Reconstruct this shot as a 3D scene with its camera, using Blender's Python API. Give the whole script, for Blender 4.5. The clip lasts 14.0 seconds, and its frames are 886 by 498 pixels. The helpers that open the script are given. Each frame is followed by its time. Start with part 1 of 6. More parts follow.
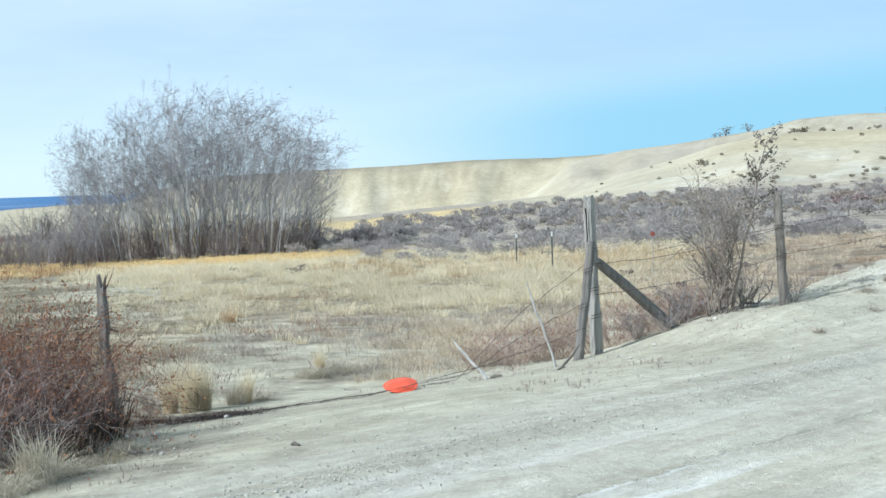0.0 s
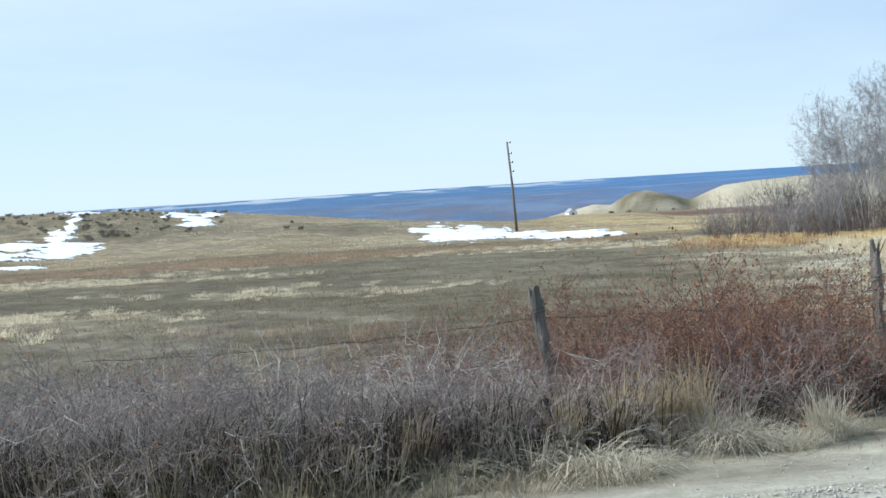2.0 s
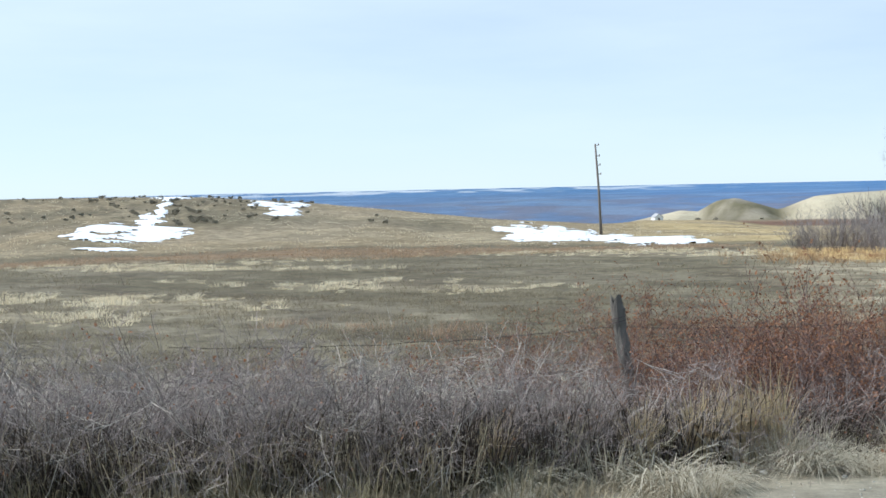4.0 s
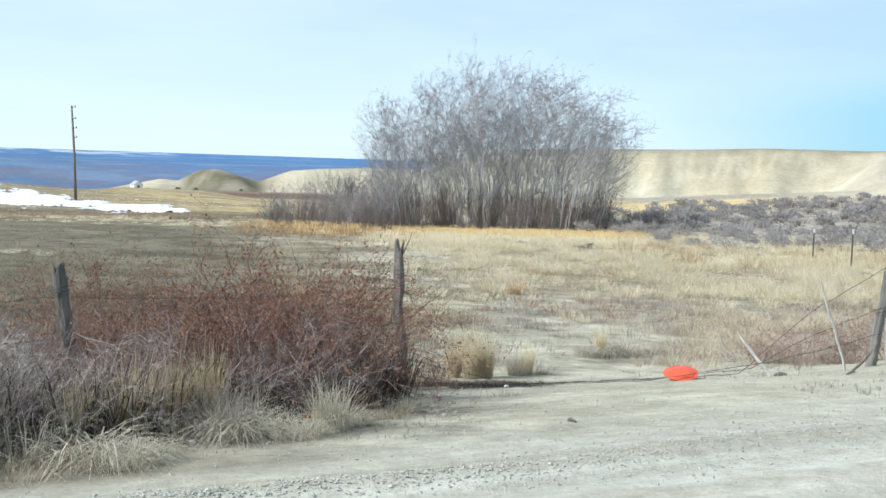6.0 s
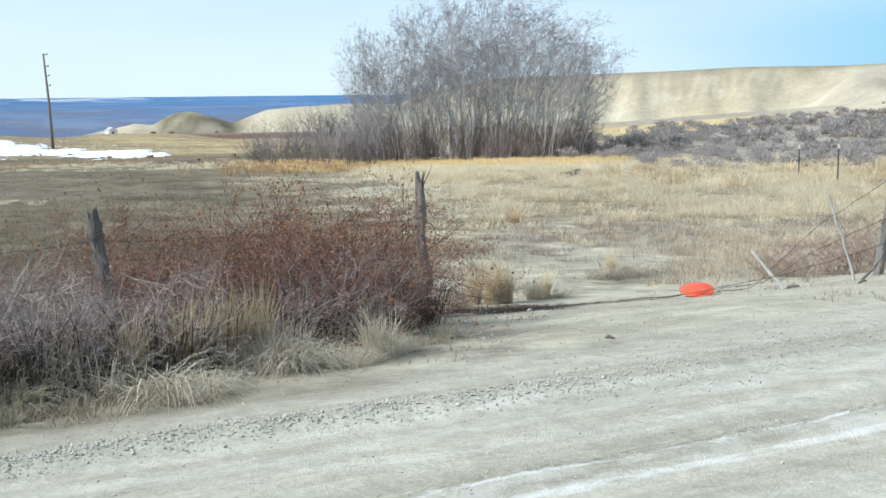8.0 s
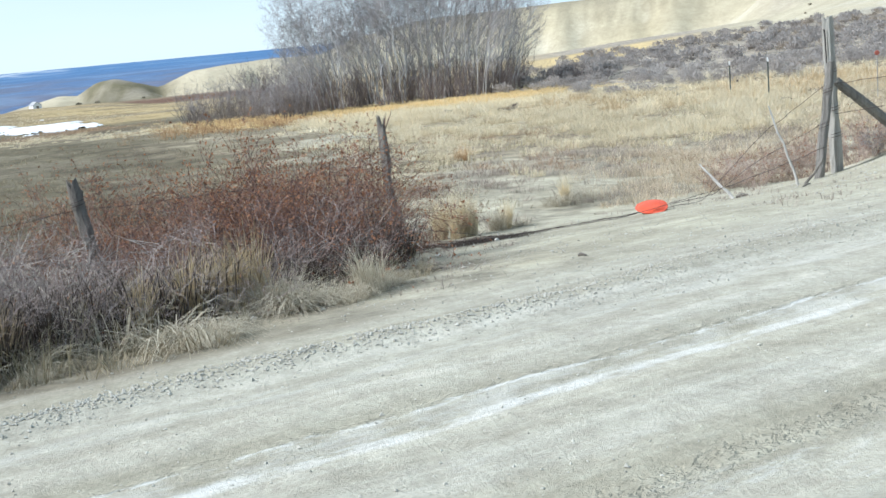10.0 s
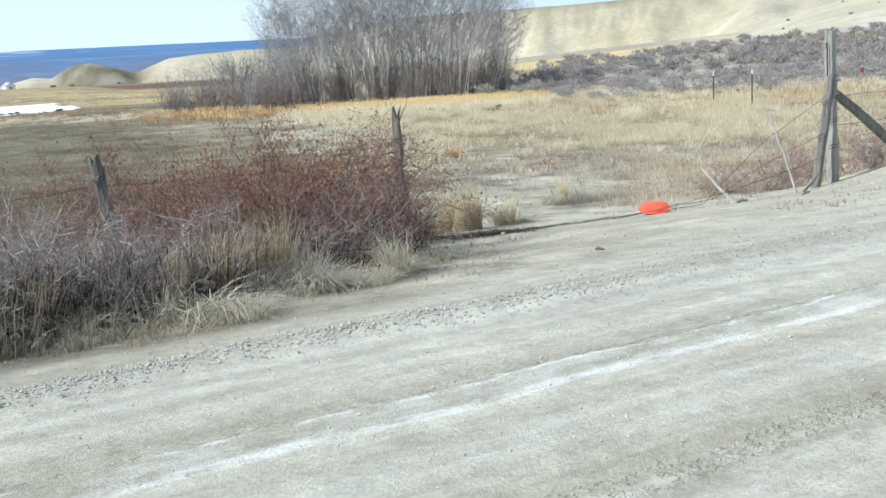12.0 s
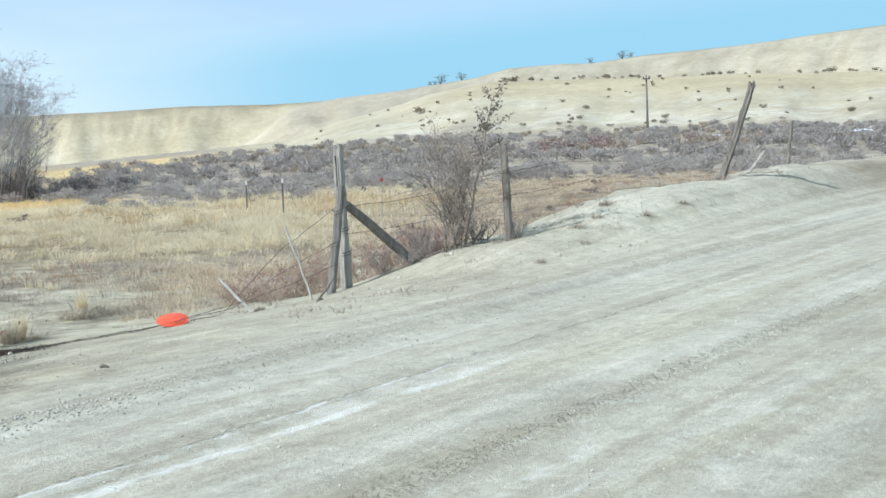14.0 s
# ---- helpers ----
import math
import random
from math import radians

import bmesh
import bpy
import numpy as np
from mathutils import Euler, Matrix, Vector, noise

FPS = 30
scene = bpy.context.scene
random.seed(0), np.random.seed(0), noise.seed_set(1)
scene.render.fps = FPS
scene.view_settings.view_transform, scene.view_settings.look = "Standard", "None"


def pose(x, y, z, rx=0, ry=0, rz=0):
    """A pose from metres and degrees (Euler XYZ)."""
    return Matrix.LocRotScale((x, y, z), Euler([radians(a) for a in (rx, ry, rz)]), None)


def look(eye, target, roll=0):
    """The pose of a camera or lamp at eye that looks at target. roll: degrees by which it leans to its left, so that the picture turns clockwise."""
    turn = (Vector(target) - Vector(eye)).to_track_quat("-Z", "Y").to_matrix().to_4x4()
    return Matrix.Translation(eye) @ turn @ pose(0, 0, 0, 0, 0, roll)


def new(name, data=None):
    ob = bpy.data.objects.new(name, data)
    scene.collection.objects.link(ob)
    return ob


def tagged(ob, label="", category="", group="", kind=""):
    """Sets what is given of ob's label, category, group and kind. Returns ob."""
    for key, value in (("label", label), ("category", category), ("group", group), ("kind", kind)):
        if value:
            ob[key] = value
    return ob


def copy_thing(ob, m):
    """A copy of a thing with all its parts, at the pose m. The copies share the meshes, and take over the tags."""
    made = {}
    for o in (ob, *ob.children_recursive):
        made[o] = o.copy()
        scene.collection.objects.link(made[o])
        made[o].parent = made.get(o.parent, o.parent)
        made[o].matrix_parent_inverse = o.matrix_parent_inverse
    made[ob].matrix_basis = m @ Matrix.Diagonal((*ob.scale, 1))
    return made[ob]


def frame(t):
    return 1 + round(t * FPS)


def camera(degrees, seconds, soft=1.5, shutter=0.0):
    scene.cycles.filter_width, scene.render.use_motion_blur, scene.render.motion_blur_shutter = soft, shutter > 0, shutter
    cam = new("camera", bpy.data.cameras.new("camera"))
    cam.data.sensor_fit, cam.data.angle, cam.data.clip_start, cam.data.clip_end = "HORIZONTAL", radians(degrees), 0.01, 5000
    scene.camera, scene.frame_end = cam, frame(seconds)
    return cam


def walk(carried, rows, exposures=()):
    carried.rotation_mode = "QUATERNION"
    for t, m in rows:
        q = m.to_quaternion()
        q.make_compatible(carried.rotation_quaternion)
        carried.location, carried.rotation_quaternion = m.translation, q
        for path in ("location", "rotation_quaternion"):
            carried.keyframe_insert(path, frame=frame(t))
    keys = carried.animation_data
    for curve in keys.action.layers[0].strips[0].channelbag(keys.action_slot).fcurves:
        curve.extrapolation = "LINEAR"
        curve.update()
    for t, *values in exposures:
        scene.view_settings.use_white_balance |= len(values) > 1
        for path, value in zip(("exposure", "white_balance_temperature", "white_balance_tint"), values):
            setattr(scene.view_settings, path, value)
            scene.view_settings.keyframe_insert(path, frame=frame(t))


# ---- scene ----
cam = camera(39.62, 14.0, soft=1.5)
# seconds, place, and turn (tilt, lean, heading)
PATH = [
    (0, -0.000, 0.000, 2.000, 86.65, 1.64, -0.00),
    (0.5, -0.019, -0.019, 1.983, 86.49, 2.01, 1.89),
    (1, -0.025, -0.055, 1.988, 86.77, 2.24, 5.65),
    (1.5, -0.184, -0.004, 1.999, 86.30, 3.25, 16.41),
    (2, -0.219, -0.199, 1.977, 86.80, 3.54, 33.35),
    (2.2, -0.132, -0.403, 2.019, 86.19, 3.33, 37.21),
    (4.3, -0.204, -0.232, 2.016, 86.81, 0.94, 37.21),
    (4.5, -0.207, -0.229, 2.015, 86.63, 0.75, 37.06),
    (5, -0.202, -0.221, 2.008, 86.34, 0.35, 35.27),
    (5.5, -0.147, -0.253, 2.016, 86.56, 0.23, 31.48),
    (6, -0.002, -0.121, 2.025, 85.58, -1.94, 13.61),
    (6.5, 0.009, -0.069, 2.001, 84.50, -2.63, 5.66),
    (7, -0.021, -0.151, 1.985, 84.09, 1.72, 9.43),
    (7.5, -0.171, -0.244, 1.964, 83.04, 1.72, 8.89),
    (8, -0.284, -0.405, 2.017, 82.46, 0.51, 12.42),
    (8.5, -0.238, -0.626, 2.020, 80.44, 4.55, 11.41),
    (8.7, -0.223, -0.623, 2.011, 79.47, 6.08, 9.48),
    (10.8, -0.518, -1.116, 2.047, 80.53, 2.88, 7.22),
    (11, -0.518, -1.143, 2.028, 81.77, 3.14, 5.16),
    (11.5, -0.633, -1.120, 2.016, 80.72, 3.11, 5.36),
    (12, -0.731, -1.139, 2.019, 79.61, 2.54, 7.96),
    (12.5, -0.733, -1.182, 2.038, 80.29, 0.30, 8.48),
    (13, -0.688, -1.209, 2.039, 80.43, -0.77, 7.78),
    (13.5, -0.562, -1.148, 2.046, 81.60, -0.79, -5.13),
    (14, -0.475, -1.160, 2.051, 83.84, 1.46, -13.05),
]
EXPOSURE = [(0.0, 0.34, 5620, 7), (0.6, 0.3, 5620, 7), (1.5, 0.2, 5650, 8), (2.0, 0.26, 5720, 9), (5.0, 0.36, 5880, 11), (6.0, 0.42, 5830, 9), (8.0, 0.36, 5830, 10), (11.0, 0.44, 5780, 10), (12.5, 0.39, 5780, 10), (13.4, 0.45, 5760, 10), (14.0, 0.3, 5760, 8)]
walk(cam, [(t, pose(*row)) for t, *row in PATH], EXPOSURE)

# ---- sky and sun ----
SUN_LEFT, SUN_UP = 112.0, 40.0      # degrees left of +y, degrees above the horizon
sun_data = bpy.data.lights.new("sun", "SUN")
sun_data.energy, sun_data.angle, sun_data.color = 4.6, radians(0.6), (1.0, 0.97, 0.92)
sun = new("sun", sun_data)
sun.matrix_basis = look((-60 * math.sin(radians(SUN_LEFT)), 60 * math.cos(radians(SUN_LEFT)), 60 * math.tan(radians(SUN_UP))), (0, 0, 0))

world = bpy.data.worlds.new("sky")
scene.world = world
world.use_nodes = True
wn, wl = world.node_tree.nodes, world.node_tree.links
wn.clear()
w_out, w_bg = wn.new("ShaderNodeOutputWorld"), wn.new("ShaderNodeBackground")
w_sky = wn.new("ShaderNodeTexSky")
w_sky.sky_type, w_sky.sun_disc = "NISHITA", False
w_sky.sun_elevation, w_sky.sun_rotation = radians(SUN_UP), radians(-SUN_LEFT)
w_sky.altitude, w_sky.air_density, w_sky.dust_density, w_sky.ozone_density = 1600, 0.8, 0.15, 4.0
w_co, w_map = wn.new("ShaderNodeTexCoord"), wn.new("ShaderNodeMapping")
w_map.inputs["Scale"].default_value = (1.0, 0.7, 5.5)
w_map.inputs["Rotation"].default_value = (radians(6), radians(-10), radians(25))
w_noise, w_ramp = wn.new("ShaderNodeTexNoise"), wn.new("ShaderNodeValToRGB")
w_noise.inputs["Scale"].default_value, w_noise.inputs["Detail"].default_value = 1.6, 7
w_noise.inputs["Roughness"].default_value = 0.55
w_ramp.color_ramp.elements[0].position, w_ramp.color_ramp.elements[0].color = 0.32, (0.66, 0.66, 0.66, 1)
w_ramp.color_ramp.elements[1].position, w_ramp.color_ramp.elements[1].color = 0.68, (0.95, 0.95, 0.95, 1)
w_mix, w_haze = wn.new("ShaderNodeMix"), wn.new("ShaderNodeMix")
w_mix.data_type = w_haze.data_type = "RGBA"
w_haze.inputs[6].default_value = (6.75, 7.7, 7.8, 1)     # thin high cloud on the sunny side
w_haze.inputs[7].default_value = (4.5, 6.1, 7.2, 1)      # the same cloud away from the sun
wl.new(w_co.outputs["Generated"], w_map.inputs["Vector"])
wl.new(w_map.outputs["Vector"], w_noise.inputs["Vector"])
wl.new(w_noise.outputs["Fac"], w_ramp.inputs["Fac"])


def w_range(value, a, b):
    k = wn.new("ShaderNodeMapRange")
    k.interpolation_type = "SMOOTHSTEP"
    k.inputs["From Min"].default_value, k.inputs["From Max"].default_value = a, b
    wl.new(value, k.inputs["Value"])
    return k.outputs["Result"]


def w_math(op, a, b, c=0.0):
    k = wn.new("ShaderNodeMath")
    k.operation = op
    for sock, v in zip(k.inputs, (a, b, c)):
        if isinstance(v, (int, float)):
            sock.default_value = v
        else:
            wl.new(v, sock)
    return k.outputs[0]


w_sep = wn.new("ShaderNodeSeparateXYZ")
wl.new(w_co.outputs["Generated"], w_sep.inputs[0])
w_east, w_up = w_sep.outputs["X"], w_sep.outputs["Z"]
wl.new(w_range(w_math("MULTIPLY_ADD", w_noise.outputs["Fac"], -0.5, w_east), -0.55, 0.2), w_haze.inputs[0])
# the clear strip of cold air under the edge of the cloud sheet
w_clear = wn.new("ShaderNodeMix")
w_clear.data_type = "RGBA"
w_clear.inputs[7].default_value = (3.1, 5.55, 6.65, 1)
w_edge = w_math("MULTIPLY_ADD", w_noise.outputs["Fac"], 0.05, w_math("MULTIPLY_ADD", w_east, 0.07, 0.042))
w_strip = w_math("MULTIPLY", w_range(w_math("SUBTRACT", w_edge, w_up), -0.02, 0.04), w_range(w_east, -0.1, 0.16))
wl.new(w_math("MULTIPLY", w_strip, 0.92), w_clear.inputs[0])
wl.new(w_haze.outputs[2], w_mix.inputs[7])
wl.new(w_ramp.outputs["Color"], w_mix.inputs[0])
wl.new(w_sky.outputs["Color"], w_mix.inputs[6])
wl.new(w_mix.outputs[2], w_clear.inputs[6])
wl.new(w_clear.outputs[2], w_bg.inputs["Color"])
w_bg.inputs["Strength"].default_value = 0.1
wl.new(w_bg.outputs["Background"], w_out.inputs["Surface"])


# ---- materials ----
def node_material(name):
    m = bpy.data.materials.new(name)
    m.use_nodes = True
    n, l = m.node_tree.nodes, m.node_tree.links
    return m, n, l, n["Principled BSDF"]


def noise_node(n, l, vector, scale, detail=4, rough=0.6):
    k = n.new("ShaderNodeTexNoise")
    k.inputs["Scale"].default_value, k.inputs["Detail"].default_value, k.inputs["Roughness"].default_value = scale, detail, rough
    l.new(vector, k.inputs["Vector"])
    return k.outputs["Fac"]


def ramp_node(n, l, fac, stops):
    k = n.new("ShaderNodeValToRGB")
    e = k.color_ramp.elements
    while len(e) < len(stops):
        e.new(0.5)
    for i, (p, c) in enumerate(stops):
        e[i].position, e[i].color = p, (*c, 1) if len(c) == 3 else c
    l.new(fac, k.inputs["Fac"])
    return k.outputs["Color"]


def mix_node(n, l, fac, a, b, kind="MIX"):
    k = n.new("ShaderNodeMix")
    k.data_type, k.blend_type = "RGBA", kind
    for sock, v in ((k.inputs[0], fac), (k.inputs[6], a), (k.inputs[7], b)):
        if hasattr(v, "is_linked"):
            l.new(v, sock)
        elif isinstance(v, (int, float)):
            sock.default_value = v
        else:
            sock.default_value = (*v, 1)
    return k.outputs[2]


def bump_node(n, l, b, height, strength, distance):
    k = n.new("ShaderNodeBump")
    k.inputs["Strength"].default_value, k.inputs["Distance"].default_value = strength, distance
    l.new(height, k.inputs["Height"])
    l.new(k.outputs["Normal"], b.inputs["Normal"])


def plain_material(name, dark, light, scale=6.0, rough=0.85, stretch=(1, 1, 1), bump=0.4, distance=0.01, island=0.35, thin=0.0):
    """Two tones by a noise at object size, a finer grain, and a change from piece to piece."""
    m, n, l, b = node_material(name)
    co, mp = n.new("ShaderNodeTexCoord"), n.new("ShaderNodeMapping")
    mp.inputs["Scale"].default_value = stretch
    l.new(co.outputs["Object"], mp.inputs["Vector"])
    big, fine = noise_node(n, l, mp.outputs["Vector"], scale, 5), noise_node(n, l, mp.outputs["Vector"], scale * 9, 3)
    col = ramp_node(n, l, big, [(0.3, dark), (0.7, light)])
    col = mix_node(n, l, 0.5, col, ramp_node(n, l, fine, [(0.25, (0.55, 0.55, 0.55)), (0.75, (1, 1, 1))]), "MULTIPLY")
    if island:
        g = n.new("ShaderNodeNewGeometry")
        o = n.new("ShaderNodeObjectInfo")
        col = mix_node(n, l, island, col, ramp_node(n, l, g.outputs["Random Per Island"], [(0, dark), (1, light)]))
        col = mix_node(n, l, 0.35, col, ramp_node(n, l, o.outputs["Random"], [(0, (0.6, 0.6, 0.62)), (1, (1, 1, 1))]), "MULTIPLY")
    l.new(col, b.inputs["Base Color"])
    b.inputs["Roughness"].default_value = rough
    b.inputs["Specular IOR Level"].default_value = 0.25
    if bump:
        bump_node(n, l, b, fine, bump, distance)
    if thin:
        tr, mx = n.new("ShaderNodeBsdfTranslucent"), n.new("ShaderNodeMixShader")
        l.new(col, tr.inputs["Color"])
        mx.inputs[0].default_value = thin
        l.new(b.outputs[0], mx.inputs[1])
        l.new(tr.outputs[0], mx.inputs[2])
        l.new(mx.outputs[0], n["Material Output"].inputs["Surface"])
    return m


def math_node(n, l, op, a, b=0.0, c=0.0):
    k = n.new("ShaderNodeMath")
    k.operation = op
    for sock, v in zip(k.inputs, (a, b, c)):
        if hasattr(v, "is_linked"):
            l.new(v, sock)
        else:
            sock.default_value = v
    return k.outputs[0]


def range_node(n, l, v, a, b):
    """0 at a, 1 at b, smooth between."""
    k = n.new("ShaderNodeMapRange")
    k.interpolation_type = "SMOOTHSTEP"
    k.inputs["From Min"].default_value, k.inputs["From Max"].default_value = min(a, b), max(a, b)
    if a > b:
        k.inputs["To Min"].default_value, k.inputs["To Max"].default_value = 1.0, 0.0
    l.new(v, k.inputs["Value"])
    return k.outputs["Result"]


def road_wear(n, l, co):
    """Coordinates along and across the road, streaks left by wheels and blade, and crusts of salt."""
    sep = n.new("ShaderNodeSeparateXYZ")
    l.new(co, sep.inputs[0])
    X, Y = sep.outputs["X"], sep.outputs["Y"]
    u = math_node(n, l, "MULTIPLY_ADD", X, 0.75, math_node(n, l, "MULTIPLY", Y, 0.66))
    v = math_node(n, l, "MULTIPLY_ADD", X, -0.66, math_node(n, l, "MULTIPLY", Y, 0.75))

    def at(su, sv):
        k = n.new("ShaderNodeCombineXYZ")
        l.new(math_node(n, l, "MULTIPLY", u, su), k.inputs[0])
        l.new(math_node(n, l, "MULTIPLY", v, sv), k.inputs[1])
        return k.outputs[0]
    broad, fine = noise_node(n, l, at(0.06, 2.4), 1.0, 4, 0.6), noise_node(n, l, at(0.2, 7.5), 1.0, 5, 0.68)
    wave, breaks = noise_node(n, l, at(1.3, 0.0), 1.0, 3), noise_node(n, l, at(2.2, 5.0), 1.0, 6, 0.75)
    crumble = noise_node(n, l, at(11.0, 14.0), 1.0, 4, 0.7)
    vw = math_node(n, l, "MULTIPLY_ADD", math_node(n, l, "SUBTRACT", wave, 0.5), 0.16, v)
    vw = math_node(n, l, "MULTIPLY_ADD", math_node(n, l, "SUBTRACT", crumble, 0.5), 0.07, vw)
    near = range_node(n, l, u, 5.8, 3.7)

    def stripe(mid, half, soft, lo, hi, gain):
        d = math_node(n, l, "ABSOLUTE", math_node(n, l, "SUBTRACT", vw, mid))
        w = math_node(n, l, "MULTIPLY", range_node(n, l, d, half + soft, half), range_node(n, l, breaks, lo, hi))
        return math_node(n, l, "MULTIPLY", math_node(n, l, "MULTIPLY", w, gain), near)
    salt = stripe(3.33, 0.015, 0.06, 0.33, 0.6, 1.0)
    for args in ((3.55, 0.006, 0.025, 0.42, 0.56, 0.9), (3.44, 0.07, 0.08, 0.36, 0.64, 0.48), (4.22, 0.02, 0.16, 0.34, 0.66, 0.36), (2.05, 0.1, 0.25, 0.5, 0.68, 0.55), (1.5, 0.2, 0.3, 0.5, 0.7, 0.5), (2.75, 0.1, 0.3, 0.5, 0.8, 0.3)):
        salt = math_node(n, l, "MAXIMUM", salt, stripe(*args))
    # the row of lumps that a tyre's lugs left
    d = math_node(n, l, "ABSOLUTE", math_node(n, l, "SUBTRACT", vw, 2.3))
    lug = math_node(n, l, "MULTIPLY", range_node(n, l, d, 0.12, 0.04), range_node(n, l, crumble, 0.42, 0.56))
    lip = math_node(n, l, "ABSOLUTE", math_node(n, l, "SUBTRACT", vw, 3.585))
    lug = math_node(n, l, "MAXIMUM", lug, math_node(n, l, "MULTIPLY", range_node(n, l, lip, 0.03, 0.01), range_node(n, l, breaks, 0.45, 0.55)))
    return broad, fine, salt, lug


def ground_material():
    m, n, l, b = node_material("earth")
    at = n.new("ShaderNodeAttribute")
    at.attribute_name = "soil"
    road = n.new("ShaderNodeAttribute")
    road.attribute_name = "gravel"
    co = n.new("ShaderNodeTexCoord").outputs["Object"]
    grain, clod, patch = noise_node(n, l, co, 60, 6, 0.7), noise_node(n, l, co, 7, 6, 0.7), noise_node(n, l, co, 0.6, 7, 0.7)
    hum = noise_node(n, l, co, 2.1, 7, 0.72)
    wild = n.new("ShaderNodeMath")
    wild.operation = "SUBTRACT"
    wild.inputs[0].default_value = 1.0
    calm = n.new("ShaderNodeAttribute")
    calm.attribute_name = "bare_clay"
    l.new(math_node(n, l, "MAXIMUM", road.outputs["Fac"], math_node(n, l, "MULTIPLY", calm.outputs["Fac"], 0.85)), wild.inputs[1])
    far = noise_node(n, l, co, 0.05, 10, 0.68)
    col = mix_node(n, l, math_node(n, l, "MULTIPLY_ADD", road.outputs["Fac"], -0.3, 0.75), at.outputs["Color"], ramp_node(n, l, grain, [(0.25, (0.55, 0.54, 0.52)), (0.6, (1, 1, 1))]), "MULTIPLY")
    col = mix_node(n, l, 0.7, col, ramp_node(n, l, clod, [(0.25, (0.62, 0.6, 0.57)), (0.65, (1.05, 1.05, 1.05))]), "MULTIPLY")
    col = mix_node(n, l, 0.6, col, ramp_node(n, l, patch, [(0.3, (0.72, 0.7, 0.68)), (0.7, (1.1, 1.1, 1.08))]), "MULTIPLY")
    rough = mix_node(n, l, 0.9, col, ramp_node(n, l, hum, [(0.34, (0.5, 0.48, 0.46)), (0.5, (1.0, 1.0, 1.0)), (0.66, (1.35, 1.34, 1.3))]), "MULTIPLY")
    rough = mix_node(n, l, 0.7, rough, ramp_node(n, l, patch, [(0.34, (0.6, 0.58, 0.55)), (0.66, (1.2, 1.2, 1.18))]), "MULTIPLY")
    col = mix_node(n, l, wild.outputs[0], col, rough)
    col = mix_node(n, l, 0.75, col, ramp_node(n, l, far, [(0.3, (0.7, 0.69, 0.66)), (0.7, (1.1, 1.1, 1.1))]), "MULTIPLY")
    # small stones in the gravel
    v = n.new("ShaderNodeTexVoronoi")
    v.inputs["Scale"].default_value = 42
    l.new(co, v.inputs["Vector"])
    stone = ramp_node(n, l, v.outputs["Color"], [(0.0, (0.62, 0.62, 0.62)), (1.0, (1.15, 1.15, 1.14))])
    col = mix_node(n, l, road.outputs["Fac"], col, mix_node(n, l, 0.35, col, stone, "MULTIPLY"))
    broad, fine, salt, lug = road_wear(n, l, co)
    worn = mix_node(n, l, 0.75, col, ramp_node(n, l, broad, [(0.38, (0.8, 0.79, 0.76)), (0.46, (0.92, 0.92, 0.9)), (0.54, (1.02, 1.02, 1.01)), (0.63, (1.16, 1.16, 1.17))]), "MULTIPLY")
    worn = mix_node(n, l, 0.55, worn, ramp_node(n, l, fine, [(0.3, (0.76, 0.75, 0.72)), (0.66, (1.1, 1.1, 1.1))]), "MULTIPLY")
    worn = mix_node(n, l, math_node(n, l, "MULTIPLY", salt, 0.55), worn, (0.76, 0.755, 0.72))
    col = mix_node(n, l, road.outputs["Fac"], col, worn)
    l.new(col, b.inputs["Base Color"])
    b.inputs["Roughness"].default_value = 0.95
    b.inputs["Specular IOR Level"].default_value = 0.1
    h = mix_node(n, l, 0.5, grain, clod)
    h = mix_node(n, l, 0.35, h, fine)
    h = mix_node(n, l, math_node(n, l, "MULTIPLY", lug, 0.7), h, (1.0, 1.0, 1.0))
    bump_node(n, l, b, h, 0.75, 0.035)
    return m


M_earth = ground_material()
M_snow = plain_material("old_snow", (0.72, 0.76, 0.82), (0.9, 0.92, 0.95), 0.5, 0.6, island=0)
M_post = plain_material("weathered_wood", (0.085, 0.073, 0.062), (0.4, 0.36, 0.305), 4, 0.9, (7, 7, 0.7), 1.0, 0.02)
M_grey_post = plain_material("silver_grey_wood", (0.26, 0.243, 0.215), (0.7, 0.665, 0.59), 4, 0.9, (7, 7, 0.6), 1.0, 0.02)
M_stick = plain_material("dull_grey_wood", (0.13, 0.118, 0.105), (0.44, 0.41, 0.365), 4, 0.9, (7, 7, 0.6), 1.0, 0.02)
M_pole = plain_material("creosoted_pole", (0.13, 0.11, 0.095), (0.28, 0.245, 0.21), 4, 0.9, (4, 4, 0.5))
M_bark = plain_material("pale_bark", (0.26, 0.245, 0.235), (0.76, 0.735, 0.71), 0.8, 0.85, (3, 3, 1))
M_twig = plain_material("grey_twigs", (0.17, 0.155, 0.155), (0.4, 0.375, 0.365), 0.5, 0.85, bump=0, island=0.5)
M_brush = plain_material("brown_willow_twigs", (0.085, 0.066, 0.062), (0.24, 0.2, 0.185), 1.2, 0.85, bump=0, island=0.5)
M_rose = plain_material("red_brown_stems", (0.05, 0.032, 0.028), (0.31, 0.185, 0.145), 3, 0.75, bump=0, island=0.6)
M_cane = plain_material("bleached_canes", (0.28, 0.24, 0.2), (0.63, 0.56, 0.48), 3, 0.8, bump=0, island=0.5)
M_rosegrey = plain_material("grey_dead_stems", (0.072, 0.055, 0.05), (0.52, 0.43, 0.385), 3, 0.75, bump=0, island=0.6)
M_leaf = plain_material("dead_russet_leaves", (0.17, 0.075, 0.042), (0.48, 0.235, 0.125), 8, 0.8, bump=0, island=0.7, thin=0.35)
